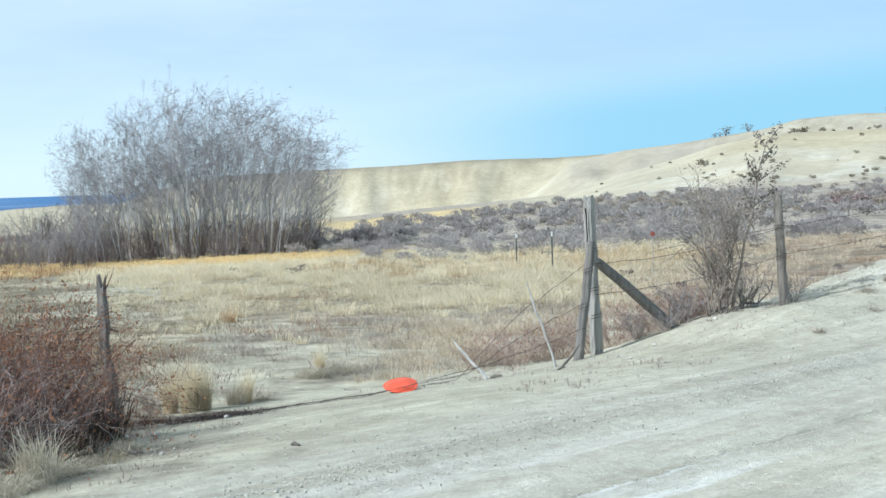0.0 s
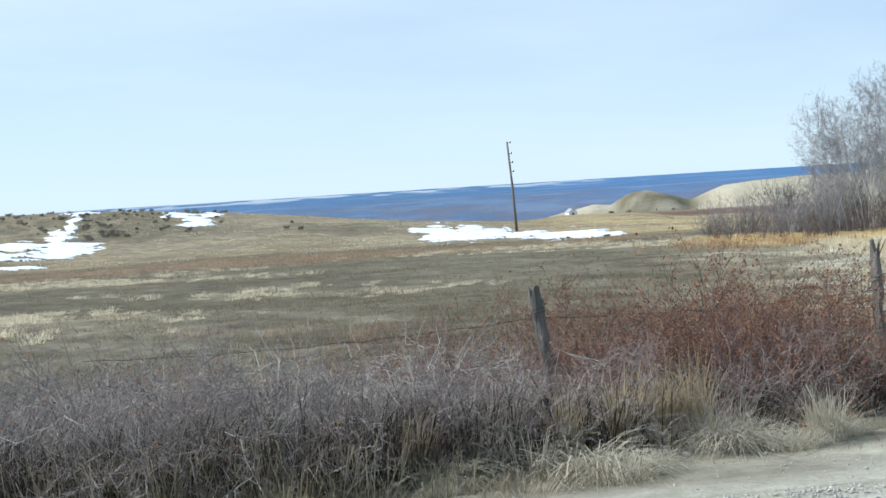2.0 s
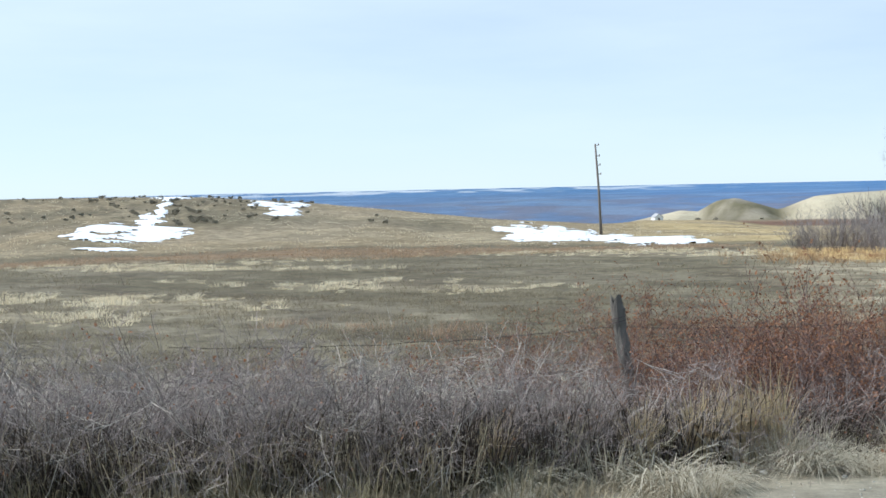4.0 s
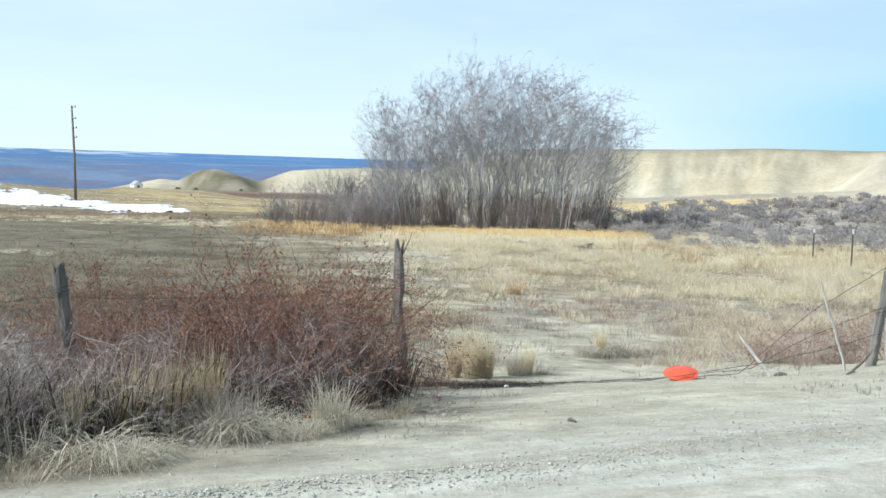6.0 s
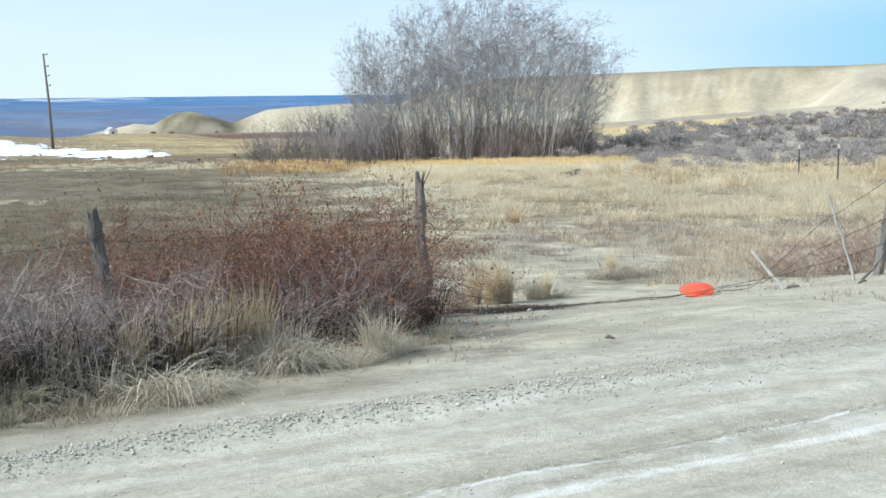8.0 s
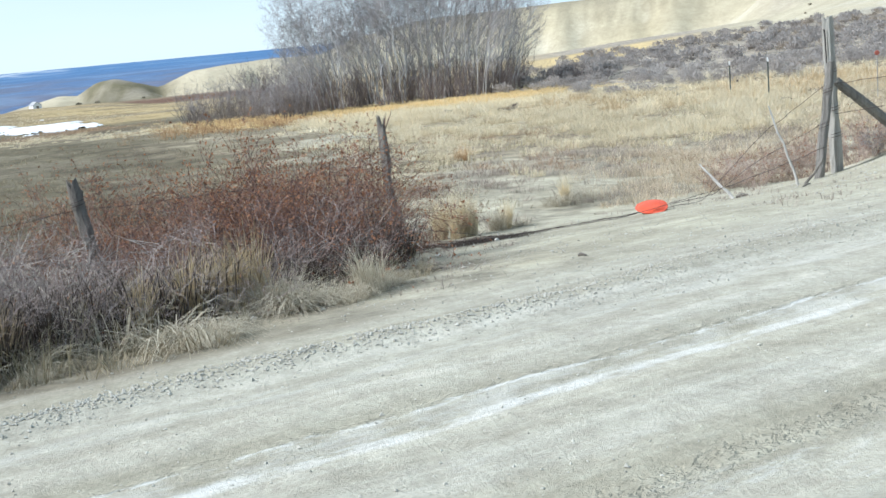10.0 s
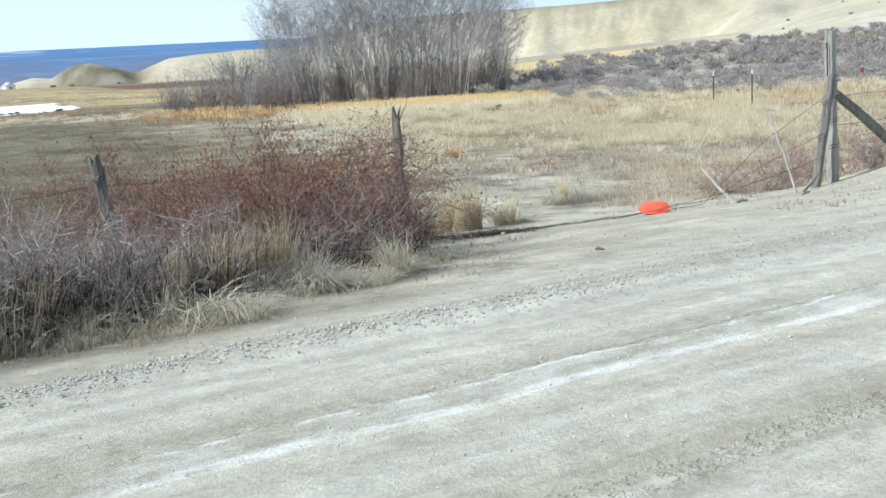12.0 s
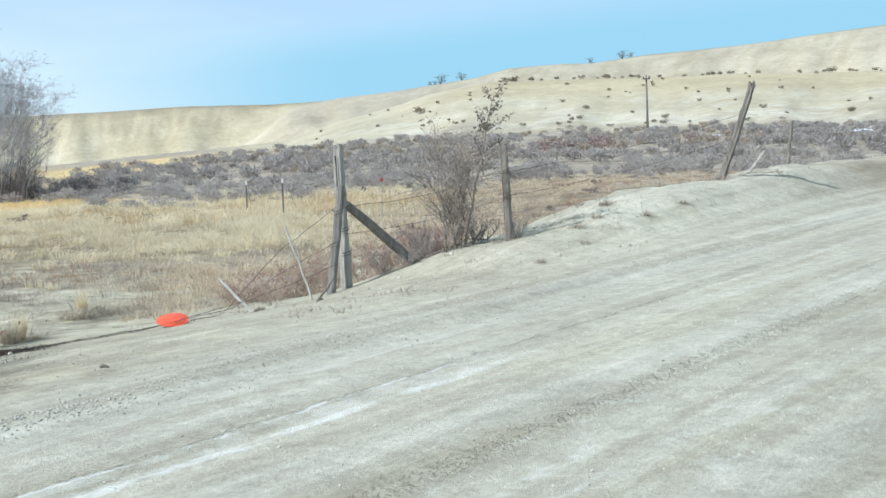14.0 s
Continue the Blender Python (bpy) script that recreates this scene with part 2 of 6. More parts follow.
M_sage = plain_material("sagebrush_grey", (0.34, 0.305, 0.28), (0.56, 0.515, 0.47), 0.35, 0.95, bump=0, island=0.25, thin=0.45)
M_straw = plain_material("dry_straw", (0.68, 0.57, 0.37), (0.98, 0.88, 0.65), 0.9, 0.85, bump=0, island=0.25, thin=0.45)
M_pale = plain_material("pale_bunch_grass", (0.36, 0.315, 0.23), (0.7, 0.635, 0.49), 3, 0.85, bump=0, island=0.6, thin=0.3)
M_rust = plain_material("rusty_wire", (0.07, 0.055, 0.05), (0.17, 0.13, 0.11), 20, 0.7, bump=0)
M_orange = plain_material("faded_orange_plastic", (0.62, 0.075, 0.032), (0.74, 0.125, 0.06), 8, 0.45, bump=0.1, island=0)
M_steel = plain_material("green_steel_post", (0.06, 0.07, 0.06), (0.13, 0.14, 0.12), 9, 0.6, island=0)
M_white = plain_material("white_paint", (0.7, 0.7, 0.68), (0.85, 0.85, 0.83), 5, 0.6, island=0)
M_stone = plain_material("road_stone", (0.35, 0.33, 0.275), (0.58, 0.555, 0.48), 15, 0.9, island=0.6)
M_bushwood = plain_material("dark_bush_wood", (0.12, 0.1, 0.085), (0.36, 0.31, 0.255), 3, 0.85, bump=0, island=0.5)
M_roof = plain_material("hut_roof", (0.3, 0.3, 0.3), (0.45, 0.45, 0.45), 3, 0.7, island=0)
M_insul = plain_material("brown_glaze", (0.1, 0.06, 0.04), (0.16, 0.1, 0.07), 6, 0.3, bump=0, island=0)


# ---- shape of the land ----
def smooth(a, b, x):
    t = np.clip((np.asarray(x, float) - a) / (b - a), 0, 1)
    return t * t * (3 - 2 * t)


def value_noise(x, y, seed=0.0):
    def h(i, j):
        s = np.sin(i * 127.1 + j * 311.7 + seed * 74.7) * 43758.5453
        return s - np.floor(s)
    i, j = np.floor(x), np.floor(y)
    fx, fy = x - i, y - j
    fx, fy = fx * fx * (3 - 2 * fx), fy * fy * (3 - 2 * fy)
    return (h(i, j) * (1 - fx) + h(i + 1, j) * fx) * (1 - fy) + (h(i, j + 1) * (1 - fx) + h(i + 1, j + 1) * fx) * fy


def fbm(x, y, seed=0.0, octaves=4):
    v, a, s = 0.0, 0.5, 0.0
    for k in range(octaves):
        v, s = v + a * value_noise(x * 2 ** k, y * 2 ** k, seed + k), s + a
        a *= 0.5
    return v / s


RU, RV = (0.75, 0.66), (-0.66, 0.75)      # along the road, across it towards the fence


def road_uv(x, y):
    return x * RU[0] + y * RU[1], x * RV[0] + y * RV[1]


def road_xy(u, v):
    k = RU[0] ** 2 + RU[1] ** 2
    return (u * RU[0] + v * RV[0]) / k, (u * RU[1] + v * RV[1]) / k


# crests of the hills: heading (degrees left of +y), rise over the eye in degrees; then distance, foot, back
HILLS = [
    ("near_hill", [-60, -32.7, -26.3, -22.5, -18.7, -14.8, -12.45, -10.9, -8.2, -5.3, -2.0], [1.3, 1.46, 1.55, 1.5, 1.54, 1.46, 1.06, 0.56, -0.12, -1.05, -1.7], 260, 140, 330, 0.15),
    ("far_ridge", [-60, -32.7, -26.3, -22.5, -20, -18.7, -16.1, -14.5, -10.9, -8.3, -5.9, -4.6, -3.0], [4.0, 3.45, 2.8, 2.55, 2.25, 2.26, 2.11, 1.7, 1.22, 0.97, 0.5, -0.6, -1.8], 480, 330, 620, 0.5),
    ("bluffs", [-13, -9, -5, -1.5, 2.7, 5.3, 10, 13, 17], [0.9, 0.9, 0.74, 0.77, 0.58, 0.5, 0.35, -0.2, -1.5], 560, 455, 700, 0.5),
    ("knobs", [9, 13, 17.7, 19.3, 20.6, 21.4, 22.1, 23.2, 24.0, 24.8, 25.7, 26.5, 27.4, 28.6, 30.5], [-0.5, -0.7, -0.8, -0.86, -1.0, -1.3, -1.58, -1.22, -1.02, -1.12, -1.62, -1.55, -1.75, -2.0, -2.4], 430, 360, 520, 1.0),
    ("left_hill", [25, 28.3, 29.8, 31.3, 32.9, 34.2, 35.2, 36.5, 40.3, 44.2, 49.3, 53, 56, 75], [-3.1, -2.92, -2.7, -2.5, -2.29, -2.16, -2.04, -1.82, -1.28, -0.8, -0.43, -0.4, -0.38, -0.2], 175, 84, 330, 0.3),
]


# depth of the wash-outs on each hill, in metres, and the spacing of their ribs
WASH = {"near_hill": (0.6, 40.0), "far_ridge": (4.0, 55.0), "bluffs": (9.0, 95.0), "knobs": (4.5, 15.0), "left_hill": (0.5, 26.0)}


def washed(az, r, d, spacing):
    """How far a point on a slope lies up on a rib (1) or down in a wash-out (0); the channels run downhill and wander."""
    s = np.radians(az) * d
    s = s + 0.9 * spacing * (fbm(s / (2.2 * spacing), r / 45, 81) - 0.5) * 2 + 1.6 * (fbm(s / 160, s * 0 + 3, 99, 2) - 0.5) * (r - d)
    big = np.clip(np.abs(2 * fbm(s / spacing + 0.4 * fbm(s / 70, r / 70, 98), r / (4 * spacing), 82, 3) - 1) * 2.4, 0, 1)
    small = np.clip(np.abs(2 * fbm(s / (0.3 * spacing), r / spacing, 83, 2) - 1) * 2, 0, 1)
    return 0.82 * big ** 0.8 + 0.18 * small


def land(x, y):
    """Height of the ground, without grass, in metres."""
    x, y = np.asarray(x, float), np.asarray(y, float)
    r = np.hypot(x, y) + 1e-6
    az = np.degrees(np.arctan2(-x, y))
    u, v = road_uv(x, y)
    far_w = np.interp(az, [-60, -31, -16, -5, 5, 15, 60], [-0.1, 0.05, 0.16, 0.36, 0.8, 1.0, 1.0])
    near_w = np.interp(az, [-40, -20, -8, 0], [0.3, 0.5, 0.9, 1.05])
    w = near_w + (far_w - near_w) * smooth(35, 120, r)
    base = -0.033 * np.clip(r - 10, 0, 290) * w
    base = base - 14 * smooth(150, 290, r) * smooth(28, 31.5, az) * smooth(75, 65, az)
    base = base + (-28 - base) * smooth(300, 680, r)
    base = base + (fbm(x / 14, y / 14, 3) - 0.5) * 0.5 * smooth(12, 40, r)
    for name, heads, rises, dist, foot, back, rough in HILLS:
        d = dist
        if name == "left_hill":
            d = np.interp(az, [26, 36, 45], [125, 150, 178])
        top = 2.0 + d * np.tan(np.radians(np.interp(az, heads, rises)))
        inside = smooth(heads[0] - 3, heads[0], az) * (1 - smooth(heads[-1], heads[-1] + 3, az))
        gully = fbm(az * d / 700.0 + 0.3 * fbm(x / 30, y / 30, 5), r / 160, 7, 4)
        f = foot + (gully - 0.5) * 0.3 * (d - foot)
        prof = np.where(r < d, smooth(0, 1, (r - f) / (d - f)) ** 0.9, 1 - smooth(0, 1, (r - d) / (back - d)))
        h = base + (top - base) * prof
        depth, spacing = WASH[name]
        h = h - depth * (1 - washed(az, r, d, spacing)) * np.clip(prof * (1 - prof) * 4 * 1.5, 0, 1) * (r < d + 20)
        h = h + min(rough, 1.2) * (fbm(x / 18, y / 18, 9) - 0.5) * prof
        base = np.where(inside > 0, np.maximum(base, base + (h - base) * inside), base)
    # road bed, shoulder and the bank of spoil along the fence
    side = np.where(v > 0, v, -v)
    rut = 0.012 * np.sin(v * 5.2 + 0.4 * np.sin(u * 0.22)) + 0.012 * (fbm(u / 4, v * 1.6, 11) - 0.5) * 2
    wind = 0.045 * np.exp(-((v - 4.68 - 0.04 * np.sin(u * 1.7)) / 0.17) ** 2) * (0.5 + fbm(u * 1.6, v * 2.5, 12))
    bed = 0.66 - 0.004 * v * v + rut + wind + 0.012 * (fbm(x * 5, y * 5, 13, 3) - 0.5)
    edge0 = np.interp(u, [-8, 3, 7, 12], [5.0, 5.2, 5.2, 5.0])
    k = smooth(edge0, edge0 + 5.4, side) * (v > 0) + smooth(4.6, 9, side) * (v <= 0)
    ditch = -0.22 * np.exp(-((v - 8.0) / 1.0) ** 2) * smooth(4.0, 1.5, u)
    near = bed + (base - bed) * k + ditch * (r < 60)
    bank = np.interp(u, [8.0, 8.9, 9.5, 10.0, 10.5, 12, 14.5, 18, 25, 45], [0, 0.07, 0.2, 0.31, 0.33, 0.52, 0.74, 0.8, 0.72, 0.3])
    bank = bank * (0.85 + 0.3 * fbm(u / 1.7, v / 1.5, 15)) * np.exp(-(np.abs(v - 7.2) / 1.35) ** 2.6)
    bank = bank + 0.09 * (fbm(x * 2.6, y * 2.6, 16, 4) - 0.5) * smooth(0.05, 0.3, bank)
    near = near + bank + (fbm(x * 1.3, y * 1.3, 17) - 0.5) * 0.07 * k
    return base + (near - base) * (1 - smooth(70, 150, r))


def land_at(x, y):
    return float(land(x, y))


def polar(head, dist):
    """A place on the ground by heading (degrees left of +y) and distance."""
    return -dist * math.sin(radians(head)), dist * math.cos(radians(head))


# the blues of the plain have distance haze mixed into the ground colour
SOIL = {"gravel": (0.535, 0.51, 0.43), "salt": (0.74, 0.73, 0.68), "bare": (0.5, 0.47, 0.375), "mulch_shade": (0.085, 0.065, 0.05), "straw": (0.44, 0.38, 0.27), "gold": (0.72, 0.56, 0.29),
        "thatch": (0.28, 0.235, 0.17), "buff": (0.4, 0.335, 0.265), "field": (0.165, 0.145, 0.1), "litter": (0.42, 0.375, 0.295), "hill": (0.32, 0.26, 0.17), "clay": (0.53, 0.475, 0.35), "chalk": (0.72, 0.69, 0.6),
        "sagesoil": (0.42, 0.375, 0.315), "ochre": (0.54, 0.465, 0.305), "rim": (0.27, 0.235, 0.165), "cream": (0.53, 0.48, 0.36), "dust": (0.5, 0.455, 0.365), "olive": (0.29, 0.255, 0.16), "knob": (0.19, 0.17, 0.105), "verge": (0.27, 0.235, 0.175), "red": (0.2, 0.12, 0.085), "rust": (0.3, 0.2, 0.125), "plain": (0.08, 0.19, 0.39), "plainhaze_pale": (0.2, 0.32, 0.5), "plainhaze_near": (0.16, 0.18, 0.265), "plainsnow": (0.75, 0.8, 0.86)}


def soil_colours(x, y, z):
    """The colour of the bare ground, with painted haze and thicket shade, and how much of it is gravel."""
    r, az = np.hypot(x, y), np.degrees(np.arctan2(-x, y))
    u, v = road_uv(x, y)
    n1, n2, n3 = fbm(x / 5, y / 5, 21), fbm(x / 1.2, y / 1.2, 22), fbm(x / 22, y / 9, 23, 5)
    col = np.tile(np.array(SOIL["litter"]), (len(x), 1))

    def lay(name, w):
        w = np.clip(w, 0, 1)[:, None]
        col[:] = col * (1 - w) + np.array(SOIL[name]) * w
    lay("straw", smooth(17, 26, r + 14 * (n1 - 0.5)) * smooth(16, 8, az + 8 * (n3 - 0.5)))
    lay("buff", smooth(17, 26, r + 14 * (n1 - 0.5)) * smooth(-8, -13, az + 8 * (n3 - 0.5)))
    lay("thatch", smooth(18, 24, r) * smooth(56, 48, r) * smooth(14, 9, az) * smooth(0.53, 0.42, fbm(x / 5.5, y / 4.0, 51)) * 0.65)
    lay("bare", smooth(0.35, 0.6, n1 + 0.25 * smooth(22, 10, r)) * smooth(26, 15, r))
    lay("field", smooth(11, 25, az + 12 * (n1 - 0.5)) * smooth(11, 16, r))
    lay("litter", smooth(11, 20, az) * smooth(11, 16, r) * smooth(90, 75, r) * smooth(0.5, 0.66, fbm(x / 5, y / 2.2, 46, 5)) * 0.22)
    lay("mulch_shade", smooth(11, 20, az) * smooth(11, 16, r) * smooth(90, 75, r) * smooth(0.55, 0.7, fbm(x / 4, y / 1.8, 47, 5)) * 0.45)
    lay("straw", smooth(9, 15, az) * smooth(0.54, 0.66, n3) * smooth(16, 22, r) * smooth(80, 60, r) * 0.4)
    lay("straw", smooth(10, 13, az) * smooth(27, 19, az + 5 * (n1 - 0.5)) * smooth(13, 17, r) * smooth(60, 45, r) * (0.25 + 0.6 * smooth(0.42, 0.6, n2)))
    lay("bare", smooth(10, 14, az) * smooth(20, 16, az) * smooth(0.45, 0.6, n2) * smooth(20, 26, r) * smooth(45, 36, r))
    lay("gold", smooth(48, 56, r + 6 * (n1 - 0.5)) * smooth(76, 70, r) * smooth(24, 19, az) * smooth(3, 7, az))
    lay("rust", smooth(64, 71, r + 7 * (n1 - 0.5)) * smooth(86, 77, r + 5 * (n2 - 0.5)) * smooth(22, 26, az) * (0.3 + 0.6 * n3))
    lay("hill", smooth(86, 96, r + 8 * (n1 - 0.5)) * smooth(26, 31, az))
    lay("straw", smooth(86, 96, r) * smooth(30, 36, az) * smooth(0.46, 0.62, fbm(x / 16, y / 16, 43, 5)) * 0.5)
    lay("field", smooth(92, 104, r) * smooth(33, 38, az) * smooth(0.5, 0.62, fbm(x / 12, y / 12, 44, 5)) * 0.7)
    lay("thatch", smooth(92, 104, r) * smooth(31, 36, az) * smooth(0.5, 0.6, fbm(x / 6, y / 14, 94, 5)) * 0.55)
    lay("field", smooth(118, 140, r + 12 * (n1 - 0.5)) * smooth(43, 48, az) * (0.2 + 0.6 * smooth(0.45, 0.58, n2)) * (r < 200))
    lay("gold", smooth(84, 100, r) * smooth(31, 26, az) * smooth(2, 6, az) * 0.6)
    lay("hill", smooth(90, 110, r) * smooth(31, 26, az) * smooth(2, 6, az) * smooth(0.4, 0.6, n3))
    lay("red", smooth(210, 250, r) * smooth(30, 27, az) * smooth(12, 17, az))
    lay("sagesoil", smooth(44, 52, r + 10 * (n1 - 0.5)) * smooth(7, 3, az))
    lay("gold", smooth(110, 125, r) * smooth(250, 200, r) * smooth(7, 4, az) * smooth(-6, 1, az) * 0.9)
    hilly = smooth(150, 180, r + 30 * (n3 - 0.5)) * smooth(-1, -5, az) + smooth(300, 400, r) * smooth(31, 27, az)
    lay("clay", hilly)
    spread = fbm(x / 40, y / 40, 24, 5)
    ribs = washed(az, r, 560, 95.0)
    # the near spur: chalky foot, cream slope, ochre band under its brow, olive brow
    spur = smooth(-4, -8, az)
    lay("chalk", spur * smooth(150, 165, r + 40 * (n3 - 0.5)) * smooth(215, 190, r + 30 * (spread - 0.5)) * (0.05 + 0.45 * smooth(0.46, 0.64, n1)))
    lay("cream", spur * smooth(185, 205, r + 40 * (n3 - 0.5)) * smooth(300, 270, r) * smooth(-17, -11, az) * 0.85)
    lay("ochre", spur * smooth(190, 222, r + 34 * (spread - 0.5)) * smooth(275, 262, r) * smooth(-10, -16, az + 5 * (n3 - 0.5)) * (0.45 + 0.4 * n3))
    lay("olive", spur * smooth(247, 255, r + 8 * (n1 - 0.5)) * smooth(290, 272, r) * smooth(-14, -18, az) * 0.55)
    # the ridge behind it: paler and greyer, with a dark scrubby brow
    ridge = smooth(315, 340, r) * smooth(-9, -12, az) * (r < 640)
    lay("cream", ridge * 0.75)
    lay("dust", ridge * (0.25 + 0.5 * smooth(0.42, 0.62, fbm(az * 1.3, r / 60, 84))))
    lay("rim", ridge * smooth(0.5, 0.64, fbm(az * 2.2, r / 14, 85, 5)) * smooth(400, 440, r) * 0.3)
    lay("rim", smooth(466, 476, r + 8 * (n1 - 0.5)) * smooth(500, 490, r) * smooth(-9, -12, az) * 0.5)
    lay("sagesoil", smooth(380, 420, r) * smooth(500, 485, r) * smooth(-4, -7, az) * smooth(-14, -11, az) * (0.3 + 0.4 * n3))
    # the bluffs: ochre ribs, chalk in the wash-outs and at the foot, a grassy brow
    cliff = smooth(430, 470, r) * smooth(-8, -4, az + 3 * (n3 - 0.5)) * smooth(19, 15, az) * (r < 640)
    lay("ochre", cliff * (0.2 + 0.3 * smooth(0.3, 0.6, spread)))
    lay("chalk", cliff * smooth(0.3, 0.1, ribs) * 0.35)
    lay("chalk", cliff * smooth(505, 480, r + 30 * (spread - 0.5)) * 0.3)
    lay("rim", cliff * smooth(0.54, 0.62, fbm(az * 4, r / 9, 86, 5)) * smooth(500, 530, r) * 0.35)
    lay("rim", smooth(545, 556, r + 10 * (n1 - 0.5)) * smooth(600, 575, r) * smooth(-13, -10, az) * smooth(14, 11, az) * 0.7)
    lay("sagesoil", smooth(340, 380, r) * smooth(21.5, 22.4, az) * smooth(26, 24.8, az) * smooth(0.75, 0.4, fbm(x / 14, y / 14, 26)) * (z > -15) * 0.85)
    lay("knob", smooth(330, 350, r) * smooth(520, 470, r) * smooth(20.8, 22.4, az) * smooth(26.0, 25, az) * (0.45 + 0.6 * smooth(0.4, 0.6, fbm(x / 9, y / 9, 42, 5))) * (z > -16))
    # far plain: blue haze painted on, thinner and more mauve close by
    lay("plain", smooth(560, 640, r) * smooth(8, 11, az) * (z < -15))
    lay("plainhaze_near", smooth(560, 640, r) * smooth(3000, 1000, r) * smooth(8, 11, az) * (z < -15) * (0.5 + 0.6 * smooth(0.4, 0.6, fbm(az / 2.5, r / 130, 28))))
    lay("plainhaze_pale", smooth(700, 1100, r) * (0.05 + 0.45 * smooth(0.5, 0.7, fbm(az / 2.2, r / 150, 29, 7))) * smooth(8, 11, az))
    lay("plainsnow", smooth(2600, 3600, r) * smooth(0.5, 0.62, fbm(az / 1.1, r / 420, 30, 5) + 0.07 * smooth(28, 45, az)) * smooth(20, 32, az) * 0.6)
    out = smooth(4.5, 6.3, v + 0.7 * (n1 - 0.5)) * (v > 0) + smooth(4.5, 7, -v) * (v <= 0)
    g = (1 - out) * smooth(160, 90, r)
    bank = smooth(8.5, 10.5, u) * np.exp(-(np.abs(v - 6.9) / 1.5) ** 4) * (r < 60)
    lay("chalk", bank * (0.1 + 0.4 * smooth(0.4, 0.65, n2)))
    lay("bare", smooth(5.2, 6.0, v) * smooth(9.2, 8.0, v + 1.2 * (n1 - 0.5)) * smooth(3.4, 4.4, u) * smooth(9.6, 8.8, u) * 0.8)
    # leaf litter under the thicket, darkened to paint in the shade below the bushes
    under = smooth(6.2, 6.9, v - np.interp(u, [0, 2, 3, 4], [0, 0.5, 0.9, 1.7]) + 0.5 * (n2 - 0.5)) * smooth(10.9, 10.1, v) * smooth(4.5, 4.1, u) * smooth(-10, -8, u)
    lay("mulch_shade", under * (0.6 + 0.5 * n2))
    
    lay("gravel", g)
    lay("mulch_shade", np.exp(-((u - 4.95) / 0.6) ** 2 - ((v - 9.05 + 0.35 * (u - 4.6)) / 0.36) ** 2) * 2.2 * smooth(0.3, 0.5, fbm(x * 3, y * 3, 37)))
    lay("verge", smooth(4.9, 5.35, v + 0.5 * (n2 - 0.5)) * smooth(7.5, 6.8, v) * smooth(3.0, 1.6, u + 0.8 * (n1 - 0.5)) * smooth(-12, -9, u) * 0.85)
    vs = v + 0.07 * u
    streak = fbm(u / 6, vs * 3.4, 31)
    lay("bare", g * smooth(0.46, 0.66, streak) * 0.6)
    lay("salt", g * smooth(0.44, 0.7, fbm(u / 5, vs * 3.2, 33)) * 0.22)
    lay("verge", smooth(1.5, 0.5, v + 0.8 * (n2 - 0.5)) * smooth(3.2, 4.4, u + (n1 - 0.5)) * smooth(16, 9, u) * smooth(-2.5, -1.5, v) * 0.45)
    open_soil = smooth(5.0, 5.6, v) * smooth(10.2, 9.2, v + 1.2 * (n1 - 0.5)) * smooth(3.4, 4.4, u) * (r < 40) * 0.8
    return col, np.clip(g + bank * 0.3 + open_soil * 0.8, 0, 1), np.clip(hilly, 0, 1)


def grid_mesh(name, X, Y, Z, wrap, material):
    """A sheet from rows and columns of points."""
    rows, cols = X.shape
    me = bpy.data.meshes.new(name)
    co = np.stack([X, Y, Z], -1).reshape(-1, 3)
    i, j = np.meshgrid(np.arange(rows - 1), np.arange(cols if wrap else cols - 1), indexing="ij")
    j2 = (j + 1) % cols
    quads = np.stack([i * cols + j, i * cols + j2, (i + 1) * cols + j2, (i + 1) * cols + j], -1).reshape(-1, 4)
    me.vertices.add(len(co))
    me.vertices.foreach_set("co", co.ravel())
    me.loops.add(quads.size)
    me.loops.foreach_set("vertex_index", quads.ravel())
    me.polygons.add(len(quads))
    me.polygons.foreach_set("loop_start", np.arange(0, quads.size, 4))
    me.polygons.foreach_set("use_smooth", np.ones(len(quads), bool))
    me.update(calc_edges=True)
    me.materials.append(material)
    return me


def build_ground():
    heads = np.concatenate([np.arange(-48, 70, 0.27), np.arange(70, 312, 3.0)])
    dist = np.concatenate([[0.0002, 0.5, 1.0, 1.5], np.arange(2.0, 15, 0.07), 15 * (4700 / 15) ** (np.linspace(0, 1, 230))])
    A, R = np.meshgrid(np.radians(-heads[::-1]), dist, indexing="ij")
    A, R = A.T, R.T
    fade = 1 - smooth(2, 30, R)
    X, Y = R * np.sin(A) + 0.9 * fade, R * np.cos(A) - 0.5 * fade
    Z = land(X, Y)
    me = grid_mesh("ground", X, Y, Z, True, M_earth)
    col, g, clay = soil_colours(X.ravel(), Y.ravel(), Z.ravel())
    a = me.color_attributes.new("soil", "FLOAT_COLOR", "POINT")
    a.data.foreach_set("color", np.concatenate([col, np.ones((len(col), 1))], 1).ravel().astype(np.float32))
    b = me.attributes.new("gravel", "FLOAT", "POINT")
    b.data.foreach_set("value", g.astype(np.float32))
    c = me.attributes.new("bare_clay", "FLOAT", "POINT")
    c.data.foreach_set("value", clay.astype(np.float32))
    tagged(new("ground", me), "pale gravel road, dry winter grassland, clay hills and far plain", "ground", kind="structure")


build_ground()


